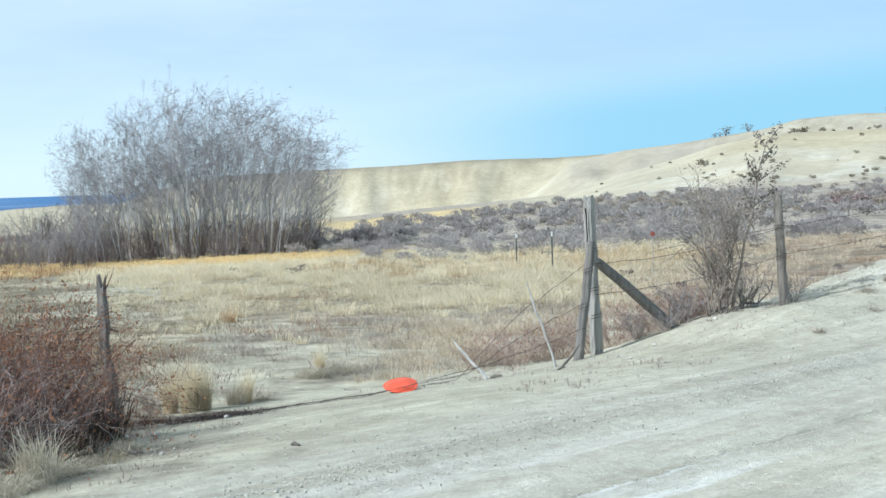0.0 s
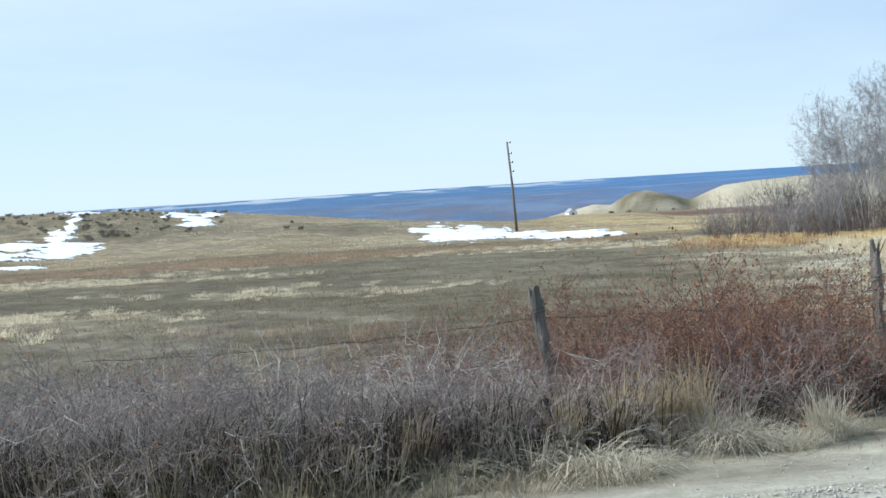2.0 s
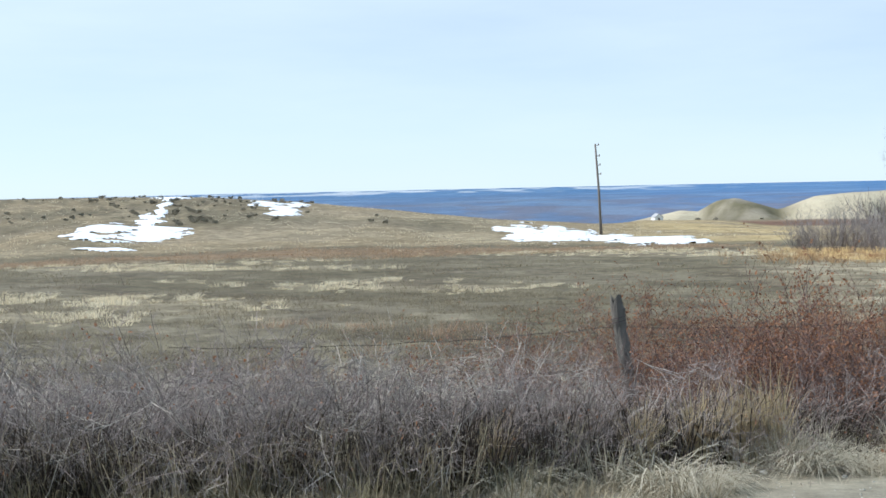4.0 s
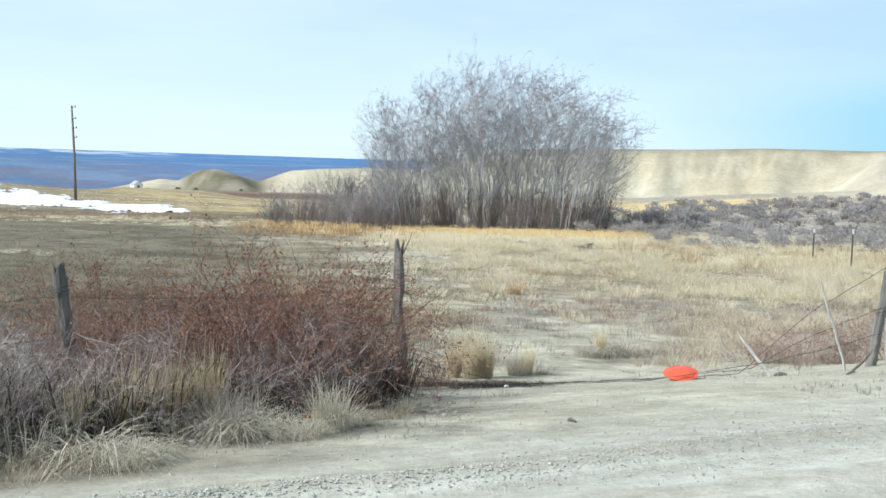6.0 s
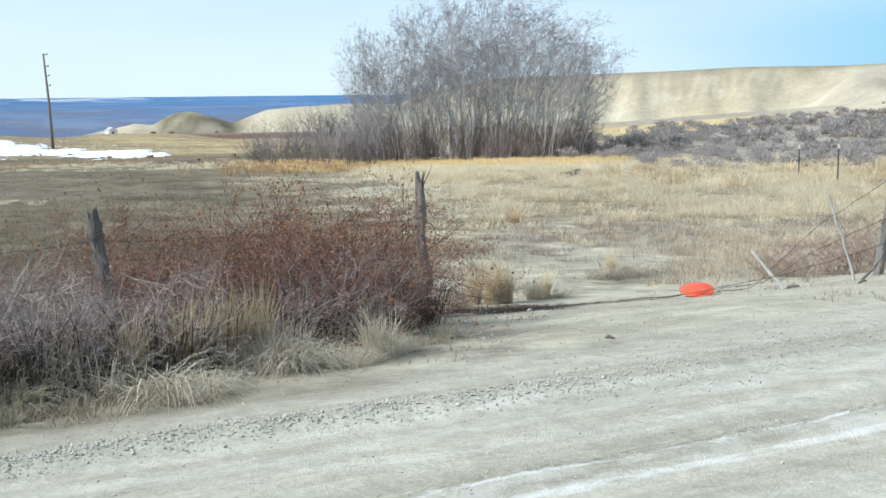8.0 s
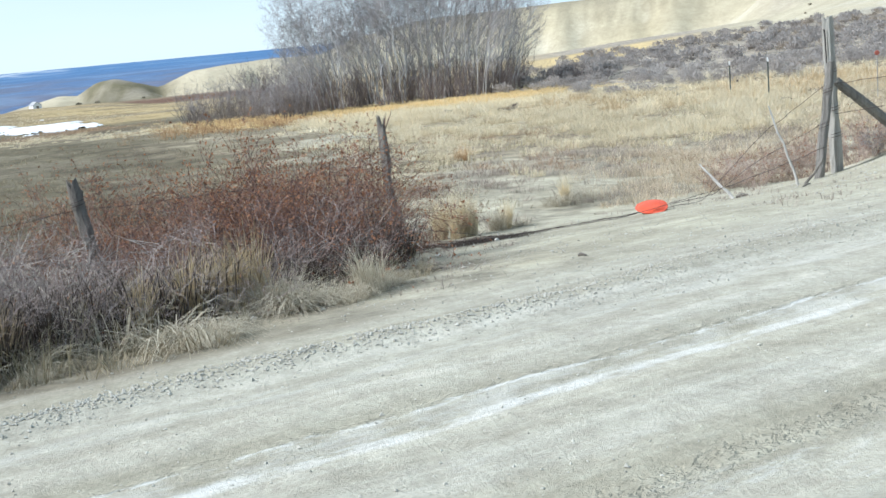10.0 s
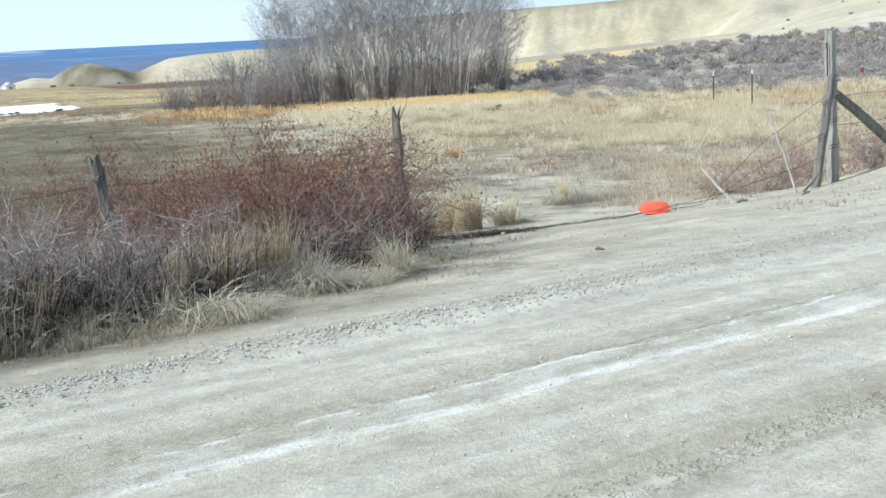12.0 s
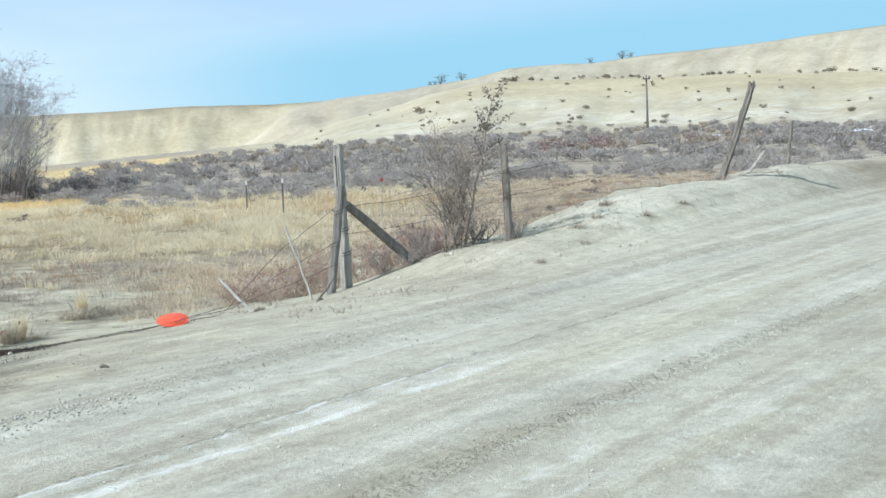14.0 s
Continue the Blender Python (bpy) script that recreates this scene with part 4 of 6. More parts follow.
def build_grass():
    M_dull = plain_material("dull_winter_grass", (0.15, 0.125, 0.078), (0.42, 0.355, 0.24), 0.7, 0.9, bump=0, island=0.6, thin=0.3)
    M_gold = plain_material("golden_grass", (0.64, 0.46, 0.2), (0.93, 0.74, 0.42), 0.5, 0.85, bump=0, island=0.5, thin=0.35)
    M_red = plain_material("red_brown_weeds", (0.28, 0.18, 0.115), (0.52, 0.37, 0.245), 0.8, 0.9, bump=0, island=0.6, thin=0.3)
    M_rustband = plain_material("rust_band_weeds", (0.3, 0.2, 0.12), (0.58, 0.43, 0.28), 0.5, 0.9, bump=0, island=0.4, thin=0.3)
    M_greyweed = plain_material("grey_brown_weeds", (0.22, 0.18, 0.15), (0.52, 0.445, 0.37), 0.8, 0.9, bump=0, island=0.6, thin=0.3)
    M_buff = plain_material("buff_grass", (0.48, 0.385, 0.27), (0.78, 0.66, 0.49), 0.8, 0.85, bump=0, island=0.5, thin=0.35)
    patchy = lambda s, lo, hi, seed: (lambda x, y: smooth(lo, hi, fbm(x / s, y / (s * 0.6), seed)) * behind_fence(x, y))
    def clumped(lo, hi, seed):
        return lambda x, y: (0.1 + 0.9 * smooth(lo, hi, fbm(x / 5.5, y / 4.0, seed))) * smooth(0.4, 0.5, fbm(x / 1.5, y / 1.5, seed + 1, 3)) * behind_fence(x, y)
    grass_field("straw_grass", "pale straw-coloured tussocks of the meadow", 2300, sector(-8, 13, 23, 40, clumped(0.38, 0.5, 51), (0.5, 1.8)), 0.25, 0.0075, 1.15, M_straw, 95, 0.15, 1)
    grass_field("straw_grass", "pale straw-coloured tussocks of the farther meadow", 2600, sector(-9, 15, 38, 50, clumped(0.36, 0.48, 53), (0.6, 2.1)), 0.25, 0.012, 1.15, M_straw, 48, 0.2, 20)
    grass_field("buff_meadow_grass", "pinkish buff dead grass of the meadow beyond the bank", 2600, sector(-42, -6, 21, 50, patchy(2.4, 0.38, 0.52, 95), (0.5, 1.5)), 0.2, 0.009, 1.2, M_buff, 50, 0.22, 24)
    grass_field("lone_tussocks", "single pale tussocks in the bare part of the meadow", 90, sector(-30, 13, 16, 26, patchy(2.2, 0.46, 0.58, 89), (0.5, 1.2)), 0.26, 0.009, 1.0, M_straw, 60, 0.15, 21)
    M_thatch = plain_material("meadow_thatch", (0.45, 0.375, 0.24), (0.8, 0.7, 0.48), 0.7, 0.9, bump=0, island=0.5, thin=0.35)
    grass_field("meadow_thatch", "low matted dry grass between the tufts of the meadow", 3200, sector(-14, 14, 18, 52, patchy(2.0, 0.45, 0.56, 73), (0.5, 1.5)), 0.13, 0.02, 1.35, M_thatch, 12, 0.3, 15)
    grass_field("brown_meadow_weeds", "brown dead weeds among the straw", 1500, sector(-42, 13, 17, 48, patchy(3.5, 0.5, 0.6, 59)), 0.2, 0.006, 1.25, M_red, 40, 0.18, 12)
    grass_field("golden_grass", "golden dry grass in front of the grove", 2600, sector(4, 20, 53, 67, patchy(6.0, 0.3, 0.48, 52)), 0.2, 0.014, 1.0, M_gold, 20, 0.4, 2)
    grass_field("short_field_grass", "short dull winter grass of the field", 5200, sector(11, 60, 10.5, 30, patchy(1.8, 0.36, 0.56, 53)), 0.12, 0.007, 1.3, M_dull, 16, 0.2, 3)
    grass_field("short_field_grass", "short dull winter grass of the farther field", 3400, sector(11, 60, 30, 70, patchy(3.0, 0.4, 0.6, 53)), 0.14, 0.018, 1.2, M_dull, 8, 0.35, 17)
    grass_field("pale_field_grass", "pale tufts in streaks over the field", 4600, sector(11, 60, 14, 66, lambda x, y: smooth(0.52, 0.6, fbm(x / 22, y / 9, 23, 5)) * smooth(0.4, 0.52, fbm(x / 1.8, y / 1.8, 96)) * behind_fence(x, y), (0.5, 1.8)), 0.16, 0.009, 1.3, M_straw, 44, 0.16, 4)
    grass_field("field_weeds", "rust-brown dead weeds behind the thicket", 900, sector(14, 48, 12.5, 21, patchy(3.0, 0.44, 0.58, 90), (0.5, 1.4)), 0.22, 0.007, 1.0, M_red, 26, 0.2, 22)
    grass_field("red_weeds", "rust-brown dead weeds along the foot of the hill", 1900, sector(24, 60, 63, 84, patchy(4.0, 0.42, 0.6, 54)), 0.24, 0.018, 1.1, M_rustband, 14, 0.4, 5)
    grass_field("grey_weeds", "grey-brown low weeds behind the wire gate", 1500, sector(-14, 14, 11.5, 24, patchy(1.5, 0.49, 0.57, 55), (0.35, 1.4)), 0.16, 0.0045, 1.35, M_greyweed, 40, 0.16, 6)
    grass_field("buff_grass", "buff bunch grass behind the gate posts", 520, sector(-12, 3, 12.8, 20, patchy(1.1, 0.45, 0.57, 56), (0.4, 1.5)), 0.2, 0.005, 1.25, M_buff, 70, 0.16, 7)
    grass_field("orange_grass", "orange-brown dry grass beside the steel posts", 420, sector(-10, -4, 37, 45, patchy(3.0, 0.3, 0.5, 66)), 0.42, 0.015, 0.5, plain_material("orange_grass", (0.5, 0.36, 0.2), (0.76, 0.6, 0.38), 0.6, 0.9, bump=0, island=0.5, thin=0.35), 16, 0.3, 13)
    grass_field("orange_grass", "orange-brown dry tufts at the edge of the sagebrush", 150, sector(0, 5, 39, 47, patchy(1.6, 0.42, 0.5, 75)), 0.45, 0.016, 0.7, bpy.data.materials["orange_grass"], 22, 0.18, 19)
    grass_field("rust_weeds", "rust-brown weeds at the end of the golden strip", 420, sector(15.5, 22, 49, 58, patchy(2.5, 0.4, 0.52, 93)), 0.3, 0.016, 0.8, plain_material("rust_weeds", (0.3, 0.18, 0.09), (0.58, 0.4, 0.23), 0.8, 0.9, bump=0, island=0.5, thin=0.3), 18, 0.3, 23)
    grass_field("hill_grass", "thin dry grass on the hill", 2000, sector(24, 60, 86, 170, patchy(14.0, 0.3, 0.6, 57)), 0.18, 0.05, 0.8, M_straw, 6, 0.7, 8)

    def fringe(rng, n):
        u, v = rng.uniform(-8, 3.8, n), rng.normal(0, 0.28, n)
        v = v + np.interp(u, [-8, 0.3, 2.05, 3.0, 3.9], [5.85, 6.1, 6.9, 7.45, 8.4])
        x, y = road_xy(u, v)
        return x, y, rng.uniform(0.5, 1.1, n)
    M_olive = plain_material("olive_grass", (0.14, 0.12, 0.065), (0.4, 0.345, 0.215), 3, 0.9, bump=0, island=0.6, thin=0.3)
    grass_field("roadside_grass", "olive and straw grass at the foot of the thicket", 330, fringe, 0.33, 0.0045, 0.8, M_olive, 30, 0.14, 9)
    grass_field("roadside_straw", "straw stalks at the foot of the thicket", 18, fringe, 0.4, 0.005, 0.6, M_pale, 26, 0.1, 10)

    # extra dark stems fill the thicket's heart, standing in for its deep shade
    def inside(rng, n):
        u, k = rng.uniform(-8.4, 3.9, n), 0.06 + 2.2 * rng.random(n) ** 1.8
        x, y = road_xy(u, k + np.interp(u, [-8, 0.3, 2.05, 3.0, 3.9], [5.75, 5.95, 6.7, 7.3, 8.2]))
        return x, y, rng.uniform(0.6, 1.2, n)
    # near-black in place of shade between the bushes; also colours the blackened litter
    M_dark = plain_material("shade_and_litter_stems", (0.04, 0.031, 0.026), (0.135, 0.105, 0.083), 4, 0.9, bump=0, island=0.6)
    grass_field("dead_undergrowth", "dark stems added inside the rose thicket to stand in for its shade", 2400, inside, 0.55, 0.008, 0.75, M_dark, 24, 0.24, 16)

    def ashes(rng, n):
        u = rng.normal(4.9, 0.35, n)
        x, y = road_xy(u, 9.0 - 0.35 * (u - 4.6) + rng.normal(0, 0.14, n))
        return x, y, rng.uniform(0.4, 1.2, n)
    grass_field("blackened_litter", "blackened plant litter on the ground beside the gnarled post", 70, ashes, 0.07, 0.006, 1.4, M_dark, 22, 0.1, 25)

    def mixed(rng, n):
        u, k = 0.2 - 8.4 * rng.random(n) ** 0.85, -0.1 + 2.6 * rng.random(n) ** 1.4
        x, y = road_xy(u, 5.85 + k)
        return x, y, rng.uniform(0.5, 1.2, n)
    grass_field("thicket_grass", "tan dead grass grown through the grey rose bushes", 820, mixed, 0.5, 0.005, 0.8, plain_material("tan_dead_grass", (0.17, 0.14, 0.085), (0.54, 0.46, 0.315), 3, 0.9, bump=0, island=0.6, thin=0.3), 24, 0.16, 18)

    def verge(rng, n):
        u, v = rng.uniform(-6.0, 3.2, n), rng.normal(0, 0.24, n)
        x, y = road_xy(u, v + np.interp(u, [-6, 0.3, 2.05, 3.0, 3.9], [5.35, 5.6, 6.15, 6.6, 7.6]))
        ok = rng.random(n) < smooth(0.36, 0.6, fbm(x / 0.7, y / 0.7, 69))
        return x[ok], y[ok], rng.uniform(0.5, 1.1, ok.sum())
    grass_field("trodden_grass", "flattened tan grass on the verge", 420, verge, 0.19, 0.005, 1.3, bpy.data.materials["tan_dead_grass"], 26, 0.14, 14)

    def shoulder(rng, n):
        u, v = rng.uniform(-8, 20, n), rng.uniform(5.6, 9.5, n)
        x, y = road_xy(u, v)
        ok = (rng.random(n) < smooth(0.5, 0.66, fbm(x / 0.9, y / 0.9, 58))) & ((u > 4) | (v < 6.4))
        return x[ok], y[ok], rng.uniform(0.4, 1.0, ok.sum())
    grass_field("shoulder_weeds", "flat grey-brown weeds on the bare shoulder", 2600, shoulder, 0.1, 0.006, 1.1, M_greyweed, 12, 0.1, 11)


def fan_mesh(name, base, way, out, length, droop, width, material, rng):
    """Curved grass blades in one mesh, each a narrow strip that rises, bends over and tapers."""
    n = len(base)
    d = np.stack([np.cos(way), np.sin(way)], 1)
    side = np.stack([-d[:, 1], d[:, 0]], 1) + rng.normal(0, 0.5, (n, 2))
    side /= np.linalg.norm(side, axis=1)[:, None]
    rows = []
    for t, w in ((0.0, 0.8), (0.3, 1.0), (0.58, 0.85), (0.82, 0.55), (1.0, 0.12)):
        xy = base[:, :2] + d * (out * length * t ** 1.6)[:, None]
        z = np.maximum(base[:, 2] + length * (t * (1.02 - 0.2 * out) - droop * t ** 2.8), 0.012 * (t > 0) - 0.01)
        for k in (-1, 1):
            rows.append(np.stack([xy[:, 0] + k * side[:, 0] * width * w / 2, xy[:, 1] + k * side[:, 1] * width * w / 2, z], 1))
    v = np.stack(rows, 1).reshape(-1, 3)
    quads = np.array([(2 * i, 2 * i + 1, 2 * i + 3, 2 * i + 2) for i in range(4)])
    f = (np.arange(n)[:, None, None] * 10 + quads[None]).reshape(-1, 4)
    me = bpy.data.meshes.new(name)
    me.vertices.add(len(v))
    me.vertices.foreach_set("co", v.ravel())
    me.loops.add(f.size)
    me.loops.foreach_set("vertex_index", f.ravel())
    me.polygons.add(len(f))
    me.polygons.foreach_set("loop_start", np.arange(0, f.size, 4))
    me.update(calc_edges=True)
    me.materials.append(material)
    return me


def bunch_grass(seed, height, blades, spread, material, name="bunch_grass", label="pale bleached bunch grass beside the gravel road", flop=0.0, wide=1.0):
    rng = np.random.default_rng(seed)
    n = blades
    a, rr = rng.uniform(0, 2 * np.pi, n), spread * 0.3 * np.sqrt(rng.random(n))
    base = np.stack([rr * np.cos(a), rr * np.sin(a), np.full(n, -0.015)], 1)
    lobe = rng.uniform(0, 2 * np.pi, 6)
    way = np.where(rng.random(n) < 0.5, lobe[rng.integers(0, 6, n)] + rng.normal(0, 0.3, n), a + rng.normal(0, 0.9, n))
    out = rng.uniform(0.1, 1.0, n) ** 1.2 * spread / height
    droop = np.where(rng.random(n) < 0.45, rng.uniform(0.3, 0.8, n), rng.uniform(0.05, 0.3, n))
    if flop:
        way = np.where(rng.random(n) < 0.6, rng.normal(0, 0.8, n), way)
        out, droop = rng.uniform(0.7, 1.3, n), rng.uniform(0.45, 0.95, n)
    length = height * np.where(rng.random(n) < 0.4, rng.uniform(0.25, 0.6, n), rng.uniform(0.6, 1.15, n))
    me = fan_mesh(name, base, way, out, length, droop, rng.uniform(0.0018, 0.0042, n) * wide, material, rng)
    ob = thing(name, label, "grass", group="grass clumps along the road")
    part("tuft", me, ob)
    return ob


MATS = [(12.89, 7.33, 0.84), (12.91, 6.92, 1.03), (11.76, 6.45, 0.92), (12.53, 6.21, 1.06), (40.14, 18.37, 1.08), (10.66, 6.01, 0.74), (9.47, 5.87, 0.71), (10.3, 6.9, 0.7), (11.2, 6.4, 0.9), (12.8, 6.9, 1.1), (14.6, 7.0, 1.2), (16.2, 6.8, 1.3), (17.5, 7.3, 1.4), (13.6, 6.2, 0.8)]


def build_clumps():
    rng = random.Random(5)
    M_yellow = plain_material("yellow_olive_grass", (0.4, 0.335, 0.195), (0.74, 0.645, 0.42), 3, 0.9, bump=0, island=0.6, thin=0.35)
    pale = [bunch_grass(i, 0.4, 640, 0.36, M_pale) for i in range(3)]
    flat = [bunch_grass(20 + i, 0.42, 560, 0.6, M_pale, label="flattened bleached grass clump at the edge of the road", flop=0.8) for i in range(3)]
    gold = [bunch_grass(30 + i, 0.55, 560, 0.22, M_straw, label="tall golden grass clump at the gate post") for i in range(2)]
    coarse = [bunch_grass(70 + i, 0.5, 260, 0.5, M_pale, label="coarse broken straw fallen over at the edge of the road", flop=0.8, wide=2.2) for i in range(2)]
    rank = [bunch_grass(80 + i, 0.6, 460, 0.26, plain_material("rank_grass", (0.36, 0.27, 0.15), (0.7, 0.57, 0.35), 3, 0.9, bump=0, island=0.6, thin=0.35), label="rank yellow-brown grass clump standing against the thicket", wide=1.4) for i in range(2)]
    olive = [bunch_grass(40 + i, 0.46, 420, 0.24, M_yellow, label="upright yellow-olive grass clump under the thicket") for i in range(2)]
    spots = [(pale, 2.55, 6.15, 0.95), (flat, 2.05, 6.25, 1.0), (flat, 1.9, 6.4, 0.9), (flat, 1.2, 5.5, 0.72), (flat, 0.4, 5.65, 0.45), (flat, 2.3, 6.0, 0.7), (pale, 1.95, 6.25, 0.8), (olive, 0.8, 6.25, 0.9), (olive, 0.3, 6.2, 0.9), (olive, -0.5, 6.1, 0.95), (olive, -1.4, 6.0, 0.9), (olive, -2.4, 6.05, 1.0), (olive, 1.85, 6.55, 1.0), (olive, 1.7, 6.6, 1.05), (olive, 1.55, 6.6, 0.9),
             (olive, 1.3, 6.45, 0.8), (olive, 1.1, 6.4, 0.85), (pale, 2.2, 6.6, 0.9),
             (coarse, 1.15, 5.8, 0.9), (coarse, 1.35, 5.62, 0.6), (coarse, 0.4, 5.85, 0.75), (coarse, 2.0, 6.15, 0.8),
             (rank, 1.75, 6.45, 1.0), (rank, 1.5, 6.4, 0.95), (rank, 1.95, 6.5, 1.05), (rank, 0.35, 6.05, 0.7), (rank, 1.15, 6.3, 0.8),
             (gold, 5.3, 9.45, 1.1), (gold, 5.42, 9.4, 0.95), (gold, 5.2, 9.6, 1.0), (pale, 5.8, 9.5, 0.75), (gold, 5.95, 9.55, 0.7), (flat, 7.6, 10.9, 0.9), (flat, 8.0, 11.0, 1.0), (gold, 7.8, 11.0, 0.7),
             (flat, 6.1, 9.6, 0.45), (pale, 4.6, 9.3, 0.5), (flat, 3.6, 7.3, 0.5), (flat, 2.75, 6.3, 0.6)]
    seen = {}
    for fam, u, v, size in spots:
        k = seen.get(id(fam), 0)
        seen[id(fam)] = k + 1
        x, y = road_xy(u, v)
        m = stand(x, y, 0.0, rng.uniform(-70, 70), size)
        if k < len(fam):
            put(fam[k], m)
        else:
            copy_scaled(fam[k % len(fam)], m)
    mat = [bunch_grass(60 + i, 0.13, 200, 0.26, plain_material("grey_mat_weed", (0.28, 0.245, 0.19), (0.52, 0.46, 0.37), 4, 0.9, bump=0, island=0.5), "dry_weed", "low grey-brown mat of dead weed on the bank") for i in range(2)]
    for k, (u, v, size) in enumerate(MATS):
        m = stand(*road_xy(u, v), 0.0, 100 * k, size)
        put(mat[k], m) if k < 2 else copy_scaled(mat[k % 2], m)
    # a dry branching weed lying at the edge of the road
    dry = bush("tumbleweed", bush_meshes(46, 11, 0.34, 0.36, 9, 0.004, 0, (M_pale, M_pale, None), 0.8, 0.4), "pale dry branching weed lying on the verge", "weed", "dry weeds on the verge")
    for k, (u, v, size) in enumerate(((0.85, 5.95, 1.0), (0.5, 5.85, 0.8), (-0.9, 5.8, 0.9), (1.6, 5.95, 0.5))):
        m = stand(*road_xy(u, v), 0.02, 80 * k, size)
        put(dry, m) if k == 0 else copy_scaled(dry, m)
    # orange-brown weed out in the meadow
    weed = bunch_grass(50, 0.3, 380, 0.35, plain_material("orange_weed", (0.44, 0.29, 0.16), (0.68, 0.5, 0.3), 4, 0.9, bump=0, island=0.5, thin=0.3), "dry_weed", "orange-brown dry weed in bare ground")
    put(weed, stand(-3.82, 21.48, 0, 0, 1.3))


def sage_spray(seed, tufts, leaf=1.0):
    """Points of a loose grey dome of many thin sprays that fan out of a few stems, as leaves of four points."""
    rng = np.random.default_rng(seed)
    lobes = 7
    w, far, high, wide = rng.uniform(0, 2 * np.pi, lobes), rng.uniform(0.08, 0.4, lobes), rng.uniform(0.26, 0.52, lobes), rng.uniform(0.13, 0.24, lobes)
    pick = rng.integers(0, lobes, tufts)
    d = rng.normal(0, 1, (tufts, 3))
    d[:, 2] = np.abs(d[:, 2]) * 0.9 + 0.1
    d /= np.linalg.norm(d, axis=1)[:, None]
    heart = np.stack([np.cos(w) * far, np.sin(w) * far, high * 0.62], 1)[pick]
    p = heart + d * (wide[pick] * rng.uniform(0.35, 1.05, tufts))[:, None] * [1, 1, 0.85]
    p[:, 2] = np.maximum(p[:, 2] * rng.choice([1.0, 0.55], tufts, p=[0.75, 0.25]), 0.0)
    q = d * 0.8 + rng.normal(0, 0.6, (tufts, 3)) + [0, 0, 0.3]
    q /= np.linalg.norm(q, axis=1)[:, None]
    side = np.cross(q, rng.normal(0, 1, (tufts, 3)))
    side /= np.linalg.norm(side, axis=1)[:, None] + 1e-9
    ln, wd = rng.uniform(0.07, 0.17, tufts)[:, None] * leaf, rng.uniform(0.016, 0.034, tufts)[:, None] * leaf
    return np.stack([p, p + q * ln * 0.5 + side * wd, p + q * ln, p + q * ln * 0.5 - side * wd], 1).reshape(-1, 3)


def quad_mesh(name, v, material):
    """A mesh of loose four-cornered leaves."""
    me = bpy.data.meshes.new(name)
    me.vertices.add(len(v))
    me.vertices.foreach_set("co", v.ravel())
    me.loops.add(len(v))
    me.loops.foreach_set("vertex_index", np.arange(len(v)))
    me.polygons.add(len(v) // 4)
    me.polygons.foreach_set("loop_start", np.arange(0, len(v), 4))
    me.update(calc_edges=True)
    me.materials.append(material)
    return me


def scatter_sage(name, label, places, seed, material, tufts, leaf):
    """Many sage bushes joined into one."""
    rng = random.Random(seed)
    kinds = [sage_spray(seed + i, tufts, leaf) for i in range(6)]
    V = []
    x, y, size = places
    z = land(x, y)
    for i in range(len(x)):
        a, w = kinds[rng.randrange(6)], rng.uniform(0, 2 * math.pi)
        c, s = math.cos(w) * size[i], math.sin(w) * size[i]
        V.append(np.stack([a[:, 0] * c - a[:, 1] * s + x[i], a[:, 0] * s + a[:, 1] * c + y[i], a[:, 2] * size[i] * rng.uniform(0.7, 1.15) + z[i] - 0.03], 1))
    return tagged(new(name, quad_mesh(name, np.concatenate(V), material)), label, "sagebrush", kind="stuff")


